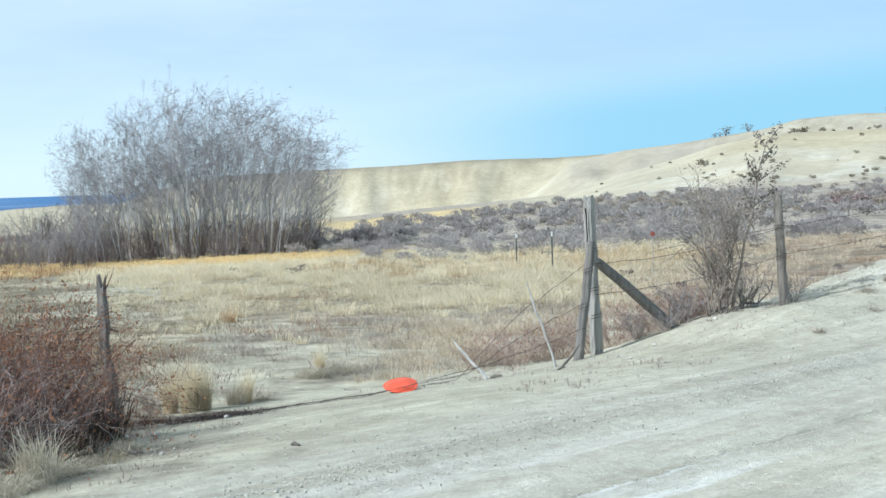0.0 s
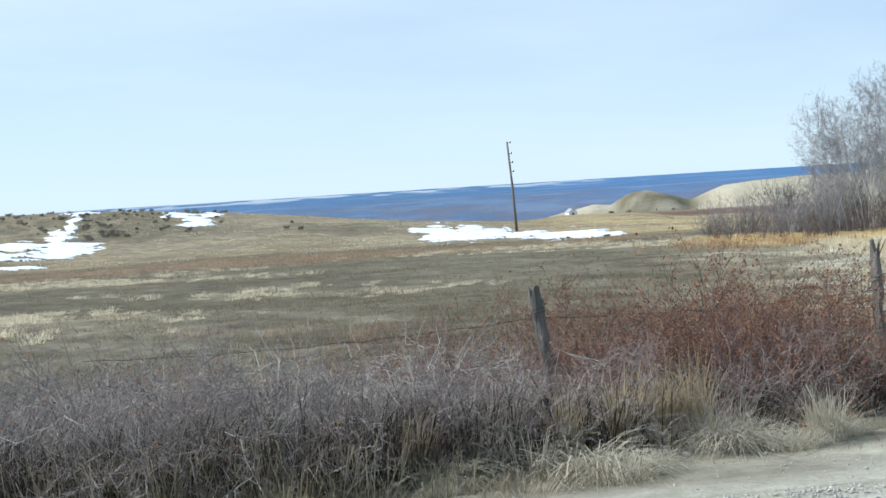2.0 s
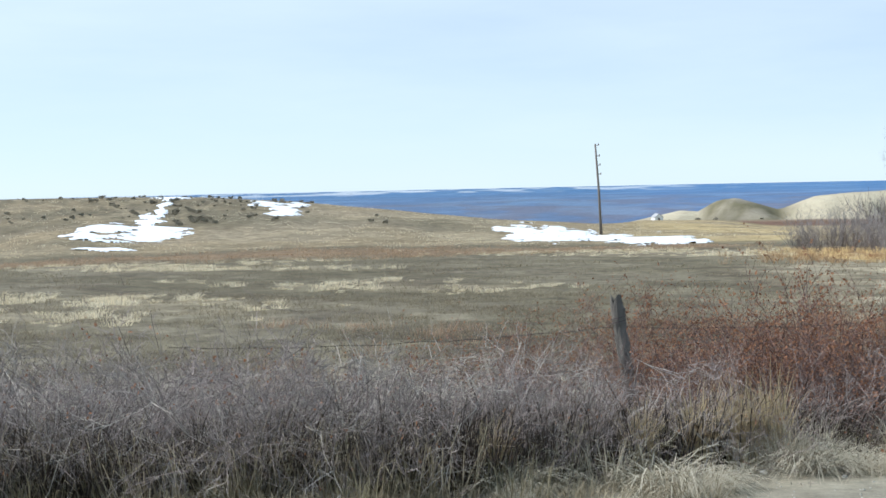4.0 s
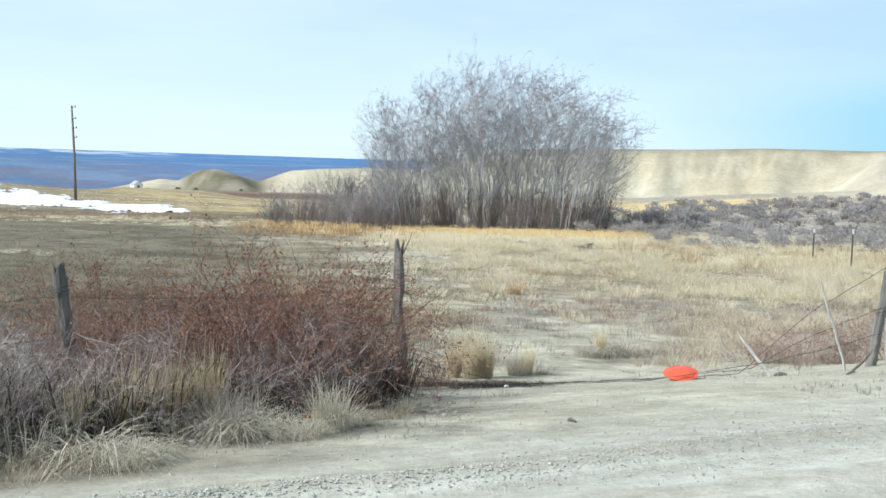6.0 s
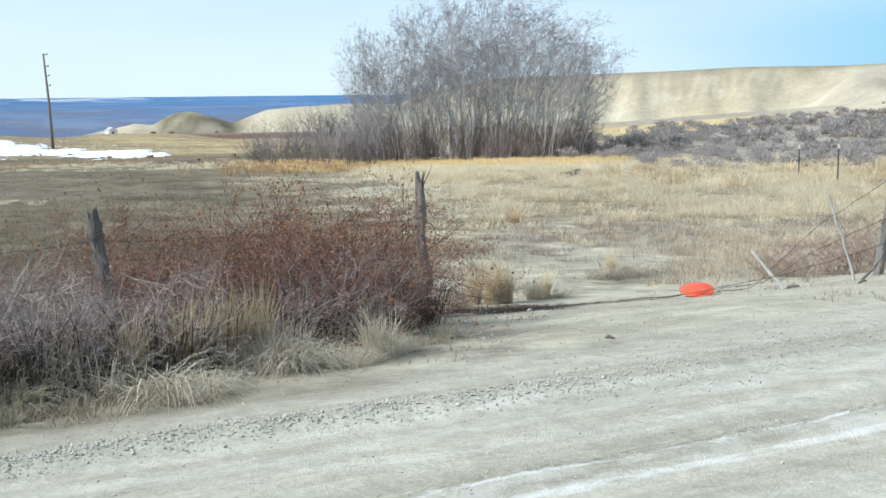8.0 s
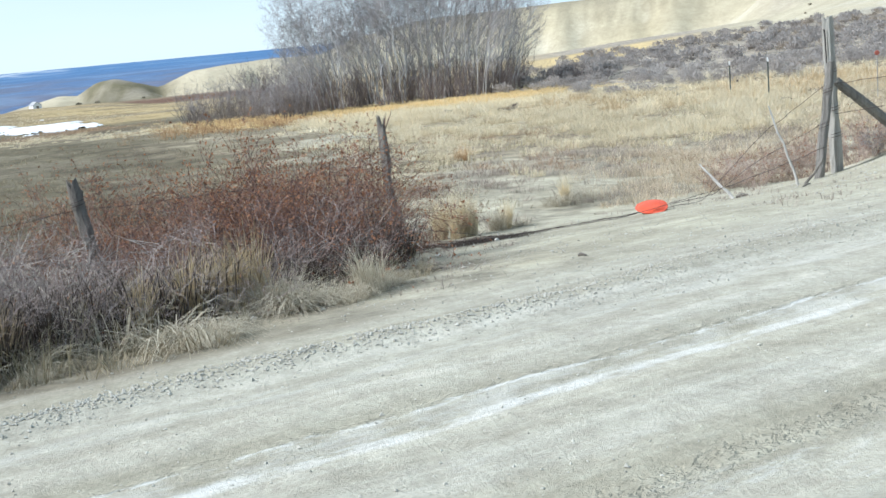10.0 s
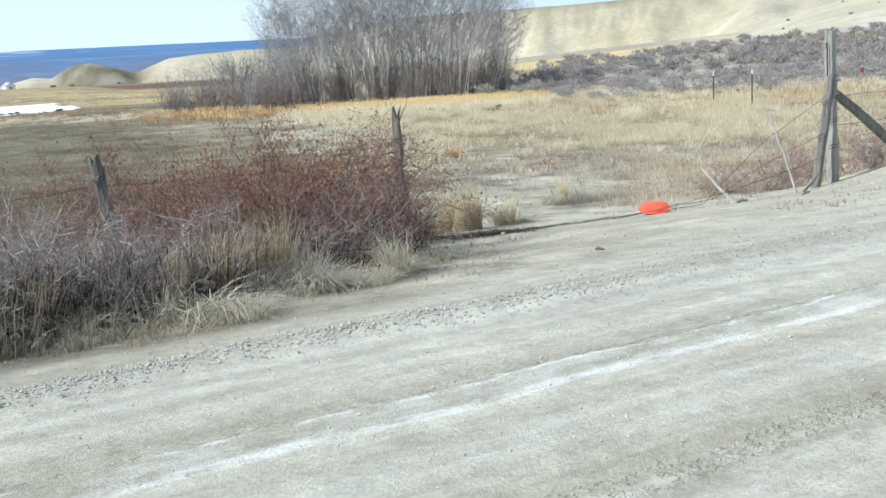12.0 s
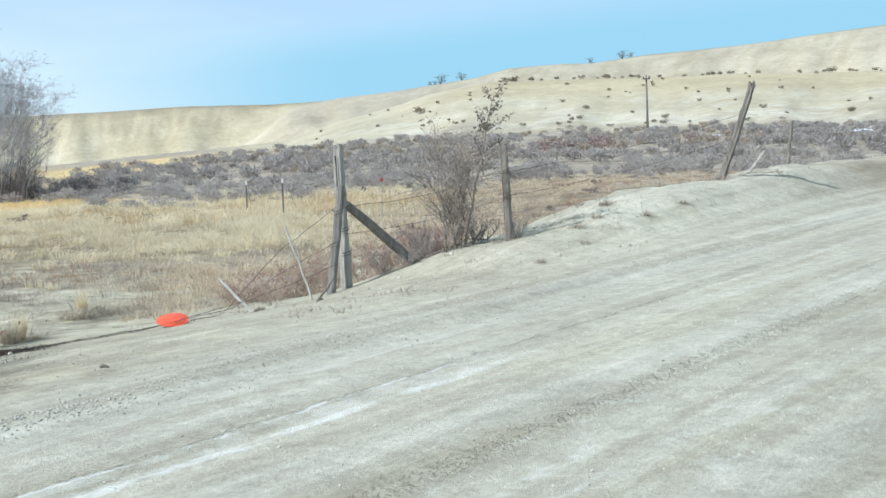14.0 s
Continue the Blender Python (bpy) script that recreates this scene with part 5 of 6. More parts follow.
def build_sage():
    rng = np.random.default_rng(61)

    def spots(n, h0, h1, d0, d1, s0, s1, keep):
        x, y, s = sector(h0, h1, d0, d1, keep, (s0, s1))(rng, n)
        return x, y, s
    clumpy = lambda x, y: smooth(0.34, 0.48, fbm(x / 9, y / 9, 62)) * (1 - 0.6 * smooth(100, 145, np.hypot(x, y))) * (1 - 0.85 * smooth(1, 5, np.degrees(np.arctan2(-x, y))) * smooth(92, 106, np.hypot(x, y)))
    M_sagebrown = plain_material("brown_sagebrush", (0.26, 0.215, 0.17), (0.5, 0.435, 0.355), 0.5, 0.95, bump=0, island=0.35, thin=0.25)
    scatter_sage("sagebrush", "grey sagebrush flat below the clay hills", spots(1700, -46, 6.5, 62, 150, 0.7, 2.0, clumpy), 63, M_sage, 270, 0.95)
    scatter_sage("sagebrush", "grey sagebrush at the edge of the meadow", spots(520, -46, 5.5, 49, 66, 0.55, 1.7, lambda x, y: smooth(0.34, 0.48, fbm(x / 7, y / 7, 67))), 68, M_sage, 430, 0.62)
    scatter_sage("sagebrush", "brown-grey brush mixed into the sagebrush flat", spots(900, -46, 3, 56, 150, 0.6, 1.7, lambda x, y: smooth(0.45, 0.6, fbm(x / 14, y / 14, 87)) * smooth(2, -16, np.degrees(np.arctan2(-x, y)))), 88, M_sagebrown, 300, 0.85)
    scatter_sage("greasewood", "brown low brush scattered in the meadow", spots(120, -40, 8, 24, 50, 0.3, 0.7, lambda x, y: smooth(0.4, 0.6, fbm(x / 7, y / 7, 64))), 65, M_brush, 200, 0.7)
    M_pinkbrush = plain_material("pink_brush", (0.22, 0.155, 0.14), (0.4, 0.3, 0.275), 0.4, 0.9, bump=0, island=0.5)
    pink = [polar(h, d) for h, d in ((-18.3, 82), (-18.8, 84), (-17.9, 85), (-20.0, 82), (-20.3, 84), (-12.6, 88), (-24.5, 96))]
    scatter_sage("greasewood", "pinkish bare brush among the sagebrush", (np.array([p[0] for p in pink]), np.array([p[1] for p in pink]), np.array([2.6, 2.3, 2.0, 2.3, 2.5, 1.5, 1.6])), 74, M_pinkbrush, 420, 0.55)
    dark = plain_material("dark_hill_brush", (0.2, 0.175, 0.125), (0.4, 0.355, 0.265), 2, 0.9, bump=0, island=0.5)
    one = [quad_mesh("foliage", sage_spray(70 + i, 170, 1.5), dark) for i in range(3)]
    r2 = random.Random(71)
    first = [None] * 3
    places = [(r2.uniform(-44, -5), r2.uniform(138, 190) + 60 * r2.random() ** 3, r2.uniform(0.5, 1.3)) for _ in range(90)]
    places += [(r2.uniform(-40, -15.5), r2.uniform(248, 259), r2.uniform(0.7, 2.2)) for _ in range(46)]
    places += [(r2.uniform(-34, -9), 200 + 60 * r2.random(), r2.uniform(0.4, 1.1)) for _ in range(22)] + [(-11.9, 205, 2.3)]
    places += [(r2.uniform(46, 57), r2.uniform(132, 178), 0.3 + 0.75 * r2.random() ** 2) for _ in range(95)] + [(r2.gauss(49, 0.5), r2.uniform(128, 150), r2.uniform(0.5, 1.3)) for _ in range(14)] + [(r2.uniform(43.5, 45.5), r2.uniform(168, 176), r2.uniform(0.4, 1.0)) for _ in range(8)] + [(r2.uniform(40, 47), r2.uniform(120, 172), r2.uniform(0.5, 1.0)) for _ in range(10)]
    places += [(r2.uniform(22.5, 27.5), r2.uniform(352, 378), r2.uniform(0.8, 2.0)) for _ in range(6)]
    for n, (head, dist, size) in enumerate(places):
        x, y = polar(head, dist)
        m = stand(x, y, 0.05, r2.uniform(0, 360), size)
        if n < 3:
            first[n] = put(thing("hill_shrub", "dark low shrub alone on the dry hillside", "shrub", group="shrubs on the hillsides"), m)
            part("foliage", one[n], first[n])
        else:
            copy_scaled(first[n % 3], m)


# ---- snow ----
def snow_patch(heads, dists, blobs, seed, label, thick=0.22):
    """An old drift draped over the land: blobs are heading, distance and half-widths."""
    H, D = np.meshgrid(np.arange(heads[0], heads[1], 0.045), np.arange(dists[0], dists[1], 0.5), indexing="ij")
    mask = np.full(H.shape, -1.0)
    for h, d, wh, wd in blobs:
        mask = np.maximum(mask, 1 - ((H - h) / wh) ** 2 - ((D - d) / wd) ** 2)
    X, Y = -D * np.sin(np.radians(H)), D * np.cos(np.radians(H))
    mask = mask + 2.6 * (fbm(X / 2.6, Y / 2.6, seed, 6) - 0.56) + 1.7 * (fbm(X / 0.9, Y / 2.2, seed + 9, 4) - 0.54)
    Z = land(X, Y) + np.clip(mask, -0.15, 0.55) * thick
    me = grid_mesh("snow", X, Y, Z, False, M_snow)
    bm = bmesh.new()
    bm.from_mesh(me)
    bm.verts.ensure_lookup_table()
    flat = mask.ravel()
    bmesh.ops.delete(bm, geom=[v for v in bm.verts if flat[v.index] < -0.1], context="VERTS")
    bmesh.ops.recalc_face_normals(bm, faces=bm.faces)
    bm.to_mesh(me)
    bm.free()
    tagged(new("snow_patch", me), label, "snow", group="old snow patches", kind="stuff")


def build_snow():
    snow_patch((48, 57), (92, 175), [(53.8, 114, 1.2, 6), (52.6, 120, 1.5, 10), (51.0, 121, 1.6, 9), (49.9, 117, 1.0, 4), (51.0, 134, 0.7, 9), (50.4, 146, 0.3, 8), (50.1, 158, 0.25, 5), (49.9, 168, 0.9, 3), (53.2, 97, 1.2, 2.2)], 91, "old white snow drift in a hollow of the hill")
    snow_patch((42, 48), (125, 178), [(44.9, 150, 0.9, 10), (45.6, 162, 0.9, 7), (44.2, 165, 0.6, 6)], 92, "small bright snow patch below the hill's brow")
    snow_patch((24.5, 37), (76, 165), [(34.8, 136, 0.6, 7), (33.7, 126, 0.9, 29), (32.4, 124, 1.1, 27), (31.2, 123, 1.1, 25), (29.8, 115, 1.2, 21), (28.4, 100, 1.2, 17), (27.1, 95, 1.2, 14), (26.0, 93, 0.9, 5)], 93, "long melting snow drift below the utility pole")
    snow_patch((-36, -20), (95, 150), [(-31.5, 118, 1.5, 3), (-29.5, 126, 0.9, 2), (-22.8, 100, 1.0, 1.6), (-25.3, 108, 0.6, 1.5), (-33.5, 128, 1.4, 3)], 94, "thin snow remnants among the sagebrush")


# ---- fence, gate and poles ----
def wood_post(seed, height, radius, lean_x, lean_y, bend, material, sides=12, split=0.12, sink=0.15, knots=0, crack=0.0):
    """A rough round timber with a weathered, uneven top, its foot at the origin. knots: swellings; crack: depth of a drying split down its face."""
    rng = random.Random(seed)
    s, steps = Shape(), 20
    a, b = Vector((0, 0, -sink)), Vector((lean_x, lean_y, height))
    rows = []
    grain = [rng.uniform(0.86, 1.1) for _ in range(sides)]
    burls = [(rng.uniform(0.15, 0.95), rng.uniform(0, 2 * math.pi), rng.uniform(0.2, 0.5)) for _ in range(knots)]
    face = int(sides * 0.72)
    for i in range(steps + 1):
        t = i / steps
        c = a.lerp(b, t) + Vector((math.sin(t * 5 + seed) + 0.4 * math.sin(t * 17 + seed), math.cos(t * 4 + seed) + 0.4 * math.cos(t * 13), 0)) * bend * (1 if i else 0)
        row = []
        for k in range(sides):
            w = 2 * math.pi * k / sides
            r = radius * (1.06 - 0.16 * t) * grain[k] * rng.uniform(0.93, 1.07)
            for h, turn, swell in burls:
                r *= 1 + swell * math.exp(-((t - h) / 0.035) ** 2) * max(0.0, math.cos(w - turn)) ** 2
            if k == face:
                r *= 1 - crack * (0.35 + 0.65 * t)
            dz = rng.uniform(-1, 1) * split * radius * 3 if i == steps else 0
            row.append(len(s.v))
            s.v.append((c.x + r * math.cos(w), c.y + r * math.sin(w), c.z + dz))
        rows.append(row)
    for r0, r1 in zip(rows, rows[1:]):
        for k in range(sides):
            s.f.append((r0[k], r0[(k + 1) % sides], r1[(k + 1) % sides], r1[k]))
    o = len(s.v)
    s.v.append((b.x, b.y, b.z - radius * 0.25))
    for k in range(sides):
        s.f.append((rows[-1][k], rows[-1][(k + 1) % sides], o))
    return s.mesh("shaft", material)


def wrap_mesh(at, radius, turns, lean):
    """Wire wound round a post."""
    s, pts = Shape(), []
    n = turns * 12
    for i in range(n + 1):
        w = 2 * math.pi * i / 12
        pts.append(at + Vector((math.cos(w) * radius, math.sin(w) * radius, 0.03 * i / n * turns + lean * math.cos(w))))
    s.tube(pts, [0.0035] * len(pts), 4)
    return s.mesh("wire_wrap", M_rust)


def post_thing(name, label, x, y, me, wraps=(), radius=0.07, lean=(0, 0), height=1.2, group="weathered fence posts"):
    ob = thing(name, label, "fence post", stand(x, y), group)
    part("shaft", me, ob)
    for z in wraps:
        t = z / height
        part("wire_wrap", wrap_mesh(Vector((lean[0] * t, lean[1] * t, z)), radius * 1.12, 2, 0.01), ob, "rusty wire wound round the post")
    return ob


def strand(name, points, label, slack, seed, barbs=True, category="wire"):
    """A barbed strand that hangs or lies along points."""
    rng = random.Random(seed)
    ob = thing(name, label, category, group="barbed wire strands")
    line = []
    for a, b in zip(points, points[1:]):
        a, b = Vector(a), Vector(b)
        n = max(4, int((b - a).length / 0.14))
        for i in range(n):
            t = i / n
            p = a.lerp(b, t) + Vector((rng.uniform(-1, 1), rng.uniform(-1, 1), rng.uniform(-1, 1))) * 0.006
            p.z -= slack * 4 * t * (1 - t)
            p.z = max(p.z, land_at(p.x, p.y) + 0.004)
            line.append(p)
    line.append(Vector(points[-1]))
    s = Shape()
    s.tube(line, [0.003] * len(line), 4)
    part("line_wire", s.mesh("line_wire", M_rust), ob)
    if barbs:
        s = Shape()
        for p, q in zip(line[::1], line[1:]):
            if rng.random() < 0.8:
                m = p.lerp(q, rng.random())
                for _ in range(2):
                    d = Vector((rng.uniform(-1, 1), rng.uniform(-1, 1), rng.uniform(-1, 1))).normalized() * 0.016
                    s.tube([m - d, m + d], [0.0022, 0.0012], 3)
        part("barbing", s.mesh("barbing", M_rust), ob)
    return ob


def build_fence():
    g = land_at
    post_thing("fence_post", "gnarled dark weathered wooden post at the thicket's end", -2.60, 9.50, wood_post(1, 1.25 - g(-2.6, 9.5), 0.039, -0.06, 0.0, 0.02, M_post, split=0.7, knots=9), (0.35, 0.62, 0.9), 0.047, (-0.06, 0), 1.15)
    post_thing("fence_post", "dark leaning wooden post half sunk in the thicket", -4.46, 7.76, wood_post(2, 1.12 - g(-4.46, 7.76), 0.052, -0.24, -0.05, 0.012, M_post, split=0.35, knots=3), (0.6, 0.95), 0.052, (-0.24, -0.05), 1.1)
    end = [o for o in scene.objects if o.name == "fence_post"][0]
    rng = random.Random(15)
    for a, b in (((-0.05, 0, 1.08), (0.03, 0.0, 1.3)), ((-0.06, 0, 1.1), (-0.02, 0.02, 1.24)), ((-0.04, 0, 0.82), (0.2, 0.0, 0.62)), ((-0.04, 0, 0.9), (-0.3, 0.05, 0.75)), ((-0.03, 0, 0.55), (0.16, 0, 0.68))):
        s = Shape()
        s.tube(wander(rng, Vector(a), Vector(b), 4, 0.05), [0.006, 0.005, 0.004, 0.003, 0.001], 4)
        part("twig", s.mesh("twig", M_rose), end)
    x, y = 1.50, 12.22
    post_thing("gate_post", "tall silver-grey cracked wooden gate post", x, y, wood_post(3, 1.75 - g(x, y), 0.062, -0.07, 0.0, 0.008, M_grey_post, sides=18, split=0.2, crack=0.28), (0.35, 0.62, 1.0), 0.062, (-0.07, 0), 1.47)
    x, y = 1.27, 12.02
    post_thing("gate_post", "shorter grey gate stick leaning on the tall post", x, y, wood_post(4, 1.31 - g(x, y), 0.046, 0.16, 0.07, 0.008, M_stick, sides=16, split=0.2, crack=0.15), (0.5, 0.85), 0.046, (0.16, 0.07), 1.05)
    x, y = 3.34, 12.09
    post_thing("fence_post", "dark-topped wooden post on the bank of spoil", x, y, wood_post(5, 1.74 - g(x, y), 0.046, -0.06, 0.02, 0.004, M_post, split=0.2, crack=0.2), (0.45, 0.75), 0.046, (-0.06, 0.02), 1.0)
    x, y = 7.73, 15.99
    post_thing("fence_post", "tall dark post leaning far over on the bank", x, y, wood_post(6, 1.42, 0.052, 0.5, -0.15, 0.012, M_post, split=0.5, knots=2, crack=0.3), (), 0.07)
    x, y = 8.3, 16.4
    post_thing("fence_post", "short fallen stake on the bank beside the leaning post", x, y, wood_post(7, 0.36, 0.03, 0.42, 0.0, 0.005, M_grey_post, split=0.3), (), 0.03)
    x, y = road_xy(19.8, 7.1)
    post_thing("fence_post", "thin grey post beyond the bank", x, y, wood_post(8, 0.8, 0.032, 0.12, 0.0, 0.01, M_post, split=0.3), (), 0.03)
    # the brace, from the tall post down to the bank
    a, b = Vector((1.50, 12.2, 1.12)), Vector((2.30, 12.5, 0.5))
    b.z = g(b.x, b.y) + 0.02
    s = Shape()
    d = b - a
    s.tube([a, a + d * 0.3 + Vector((0, 0, 0.01)), a + d * 0.7, b + d * 0.06], [0.048, 0.052, 0.055, 0.05], 9, True)
    ob = tagged(new("fence_brace", s.mesh("fence_brace", M_stick)), "dark round timber brace slanting from the gate post", "fence brace")
    # the long drying split in the tall gate post
    tall = [o for o in scene.objects if o.name == "gate_post"][0]
    s = Shape()
    s.tube(wander(random.Random(19), Vector((-0.075, -0.054, 0.82)), Vector((-0.098, -0.05, 1.46)), 8, 0.006), [0.002, 0.005, 0.006, 0.005, 0.006, 0.006, 0.007, 0.007, 0.008], 5, True)
    part("split", s.mesh("split", plain_material("dark_split", (0.02, 0.018, 0.015), (0.05, 0.045, 0.04), 12, 0.95, bump=0, island=0)), tall, "dark drying split")
    # steel posts out in the meadow
    for x, y, top in ((2.40, 41.28, 0.01), (3.25, 37.29, 0.23)):
        ob = thing("steel_post", "thin dark steel fence post with a white tip", "fence post", stand(x, y), "steel posts in the meadow")
        h = top - g(x, y)
        s = Shape()
        s.box(pose(0, 0, -0.2), 0.045, 0.012, h - 0.1 + 0.2)
        s.box(pose(0, 0.016, -0.2), 0.012, 0.03, h - 0.1 + 0.2)
        part("shaft", s.mesh("shaft", M_steel), ob)
        s = Shape()
        s.box(pose(0, 0, h - 0.12), 0.05, 0.03, 0.13)
        part("tip", s.mesh("tip", M_white), ob, "white painted tip")
    x, y = polar(-9.6, 30)
    ob = thing("marker_stake", "thin pale stake with an orange-red reflector disc", "marker", stand(x, y))
    s = Shape()
    s.tube([Vector((0, 0, -0.1)), Vector((0, 0, 1.0))], [0.011, 0.011], 6, True)
    part("stake", s.mesh("stake", M_grey_post), ob)
    s = Shape()
    s.tube([Vector((0, -0.03, 1.05)), Vector((0, -0.02, 1.05)), Vector((0, 0.0, 1.05))], [0.05, 0.058, 0.054], 14, True)
    part("reflector", s.mesh("reflector", plain_material("reflector_red", (0.26, 0.075, 0.055), (0.38, 0.12, 0.085), 10, 0.5, bump=0, island=0)), ob, "orange-red reflector disc")


def build_gate():
    """The slack wire gate lying between its posts."""
    g = land_at
    M_peeled = plain_material("peeled_wood", (0.36, 0.335, 0.3), (0.66, 0.63, 0.58), 6, 0.85, (6, 6, 0.8), 0.5, 0.01)
    A, B = Vector((-2.55, 9.45, 0)), Vector((1.36, 12.0, 0))
    for k, (z0, z1) in enumerate(((0.12, 0.92), (0.06, 0.55), (0.25, 0.3))):
        mids = [(-1.9 + 0.05 * k, 9.75 + 0.1 * k), (-0.75, 10.5 - 0.1 * k), (0.07 + 0.1 * k, 11.2 - 0.15 * k)]
        pts = [(A.x, A.y, g(A.x, A.y) + z0)] + [(x, y, g(x, y) + 0.015 + 0.05 * k * (i == 2)) for i, (x, y) in enumerate(mids)] + [(0.68, 11.65 - 0.1 * k, g(0.68, 11.65) + 0.05 + z1 * 0.55), (B.x, B.y, g(B.x, B.y) + z1)]
        strand("gate_wire", pts, "rusty barbed gate wire lying slack on the ground", 0.0, 200 + k)
    for name, a, b, r in (("gate_stay", (0.753, 11.5, 1.0), (1.01, 11.5, 0.0), 0.012), ("gate_stay", (0.058, 11.04, 0.51), (0.34, 10.89, 0.0), 0.015)):
        a, b = Vector(a), Vector(b)
        b.z = g(b.x, b.y)
        rng = random.Random(int(a.x * 100))
        s = Shape()
        pts = wander(rng, b, a, 6, 0.02)
        s.tube(pts, [r * 1.2, r, r * 0.95, r, r * 0.85, r * 0.8, r * 0.5], 6, True)
        ob = thing(name, "pale peeled stick stapled into the wire gate", "gate stay", pose(0, 0, 0), "stays of the wire gate")
        part("stick", s.mesh("stick", M_peeled), ob)
    # a forked twig at the foot of the longer stay
    s = Shape()
    p = Vector((1.07, 11.45, g(1.07, 11.45)))
    s.tube([p, p + Vector((0.1, 0.02, 0.1)), p + Vector((0.17, 0.05, 0.2))], [0.014, 0.012, 0.006], 5, True)
    tagged(new("broken_branch", s.mesh("broken_branch", M_post)), "short dark broken branch beside the gate stay", "branch")
    # dead branches tangled at the foot of the brace
    for k, (x, y, ln) in enumerate(((2.42, 12.35, 0.5), (2.62, 12.25, 0.42), (2.85, 12.2, 0.55))):
        rng = random.Random(300 + k)
        s = Shape()
        way = [Vector((0, 0, 0.01)), Vector((ln * 0.3, 0.03, 0.07)), Vector((ln * 0.62, 0.0, 0.06)), Vector((ln, 0.04, 0.16))]
        s.tube(way, [0.013, 0.012, 0.009, 0.004], 5, True)
        for p, q in zip(way[1:], way[2:]):
            for _ in range(3):
                o = p.lerp(q, rng.random())
                e = o + Vector((rng.uniform(-.1, .14), rng.uniform(-.08, .08), rng.uniform(0.04, 0.2)))
                s.tube([o, o.lerp(e, 0.5) + Vector((0.02, 0, 0.01)), e], [0.006, 0.005, 0.002], 4)
        ob = tagged(new("dead_branch", s.mesh("dead_branch", M_post)), "dark dead branch lying at the foot of the fence brace", "branch", "dead branches by the brace")
        ob.matrix_basis = pose(x, y, g(x, y), 0, 0, rng.uniform(-40, 60))
    # wire on the standing fence
    strand("fence_wire", [(-2.6, 9.44, 0.95), (-4.66, 7.72, 0.92), (-7.2, 5.6, 0.85)], "rusty barbed wire through the thicket", 0.05, 210)
    strand("fence_wire", [(-2.6, 9.44, 0.65), (-4.66, 7.72, 0.62), (-7.2, 5.6, 0.6)], "rusty barbed wire through the thicket", 0.05, 211)
    strand("fence_wire", [(1.48, 12.15, 1.1), (3.32, 12.02, 1.42), (8.0, 15.9, 1.95)], "rusty barbed wire along the bank", 0.06, 212)
    strand("fence_wire", [(1.48, 12.15, 0.8), (3.32, 12.02, 1.15), (7.9, 15.9, 1.6)], "rusty barbed wire along the bank", 0.06, 213)


def build_litter():
    g = land_at
    # the orange lid: a shallow dish with a rolled rim
    s, n = Shape(), 40
    prof = [(0.0, 0.035), (0.06, 0.034), (0.105, 0.028), (0.128, 0.012), (0.142, 0.006), (0.15, 0.012), (0.152, 0.004), (0.14, -0.004), (0.12, 0.002), (0.0, 0.022)]
    for r, z in prof:
        for k in range(n):
            w = 2 * math.pi * k / n
            s.v.append((r * math.cos(w) * (1 + 0.02 * math.sin(3 * w)), r * math.sin(w), z + 0.004 * math.sin(2 * w) * r / 0.15))
    for i in range(len(prof) - 1):
        for k in range(n):
            k2 = (k + 1) % n
            s.f.append((i * n + k, (i + 1) * n + k, (i + 1) * n + k2, i * n + k2))
    x, y = -0.42, 10.62
    ob = tagged(new("plastic_lid", s.mesh("plastic_lid", M_orange, True)), "faded orange-red plastic lid lying on the ground", "lid")
    ob.matrix_basis = pose(x, y, g(x, y) + 0.045, 15, -3, 10)
    # dark bits of wood and the larger stones
    for k, (x, y, ln, w, turn, up) in enumerate(((0.37, 10.86, 0.11, 0.03, 70, 12), (-2.07, 7.55, 0.17, 0.03, 75, 8), (0.95, 10.6, 0.1, 0.02, 130, 6), (-0.9, 6.9, 0.08, 0.02, 30, 5))):
        s = Shape()
        s.tube([Vector((0, 0, 0)), Vector((0, 0.01, ln * 0.5)), Vector((0.012, 0, ln))], [w * 0.5, w * 0.6, w * 0.35], 6, True)
        ob = tagged(new("wood_scrap", s.mesh("wood_scrap", M_post)), "small dark scrap of broken wood on the gravel", "wood scrap", "wood scraps")
        ob.matrix_basis = pose(x, y, g(x, y) + w * 0.35, 90 - up, 0, turn)
    rng = random.Random(9)
    me = []
    for i in range(4):
        bm = bmesh.new()
        bmesh.ops.create_icosphere(bm, subdivisions=2, radius=0.5)
        for v in bm.verts:
            v.co *= rng.uniform(0.82, 1.08)
            v.co.z *= 0.6
        m = bpy.data.meshes.new("stone")
        bm.to_mesh(m)
        bm.free()
        m.materials.append(M_stone)
        me.append(m)
    spots = [(3.15, 6.75, 0.05), (4.3, 8.2, 0.07), (4.15, 8.35, 0.045), (2.6, 6.5, 0.05), (1.75, 6.1, 0.055), (5.1, 8.5, 0.05), (10.6, 7.3, 0.1), (10.2, 7.45, 0.08), (11.4, 7.1, 0.07), (9.8, 7.2, 0.06),
             (3.4, 6.4, 0.04), (2.1, 5.9, 0.035), (12.5, 6.6, 0.06), (9.0, 7.3, 0.05), (8.3, 7.0, 0.04), (7.2, 6.5, 0.04)]
    for k, (u, v, size) in enumerate(spots):
        x, y = road_xy(u, v)
        ob = tagged(new("stone", me[k % 4]), "pale rounded stone lying beside the gravel road", "stone", "stones beside the road")
        ob.matrix_basis = pose(x, y, g(x, y) + size * 0.14, 0, 0, rng.uniform(0, 360)) @ Matrix.Diagonal((size, size * 0.8, size, 1))


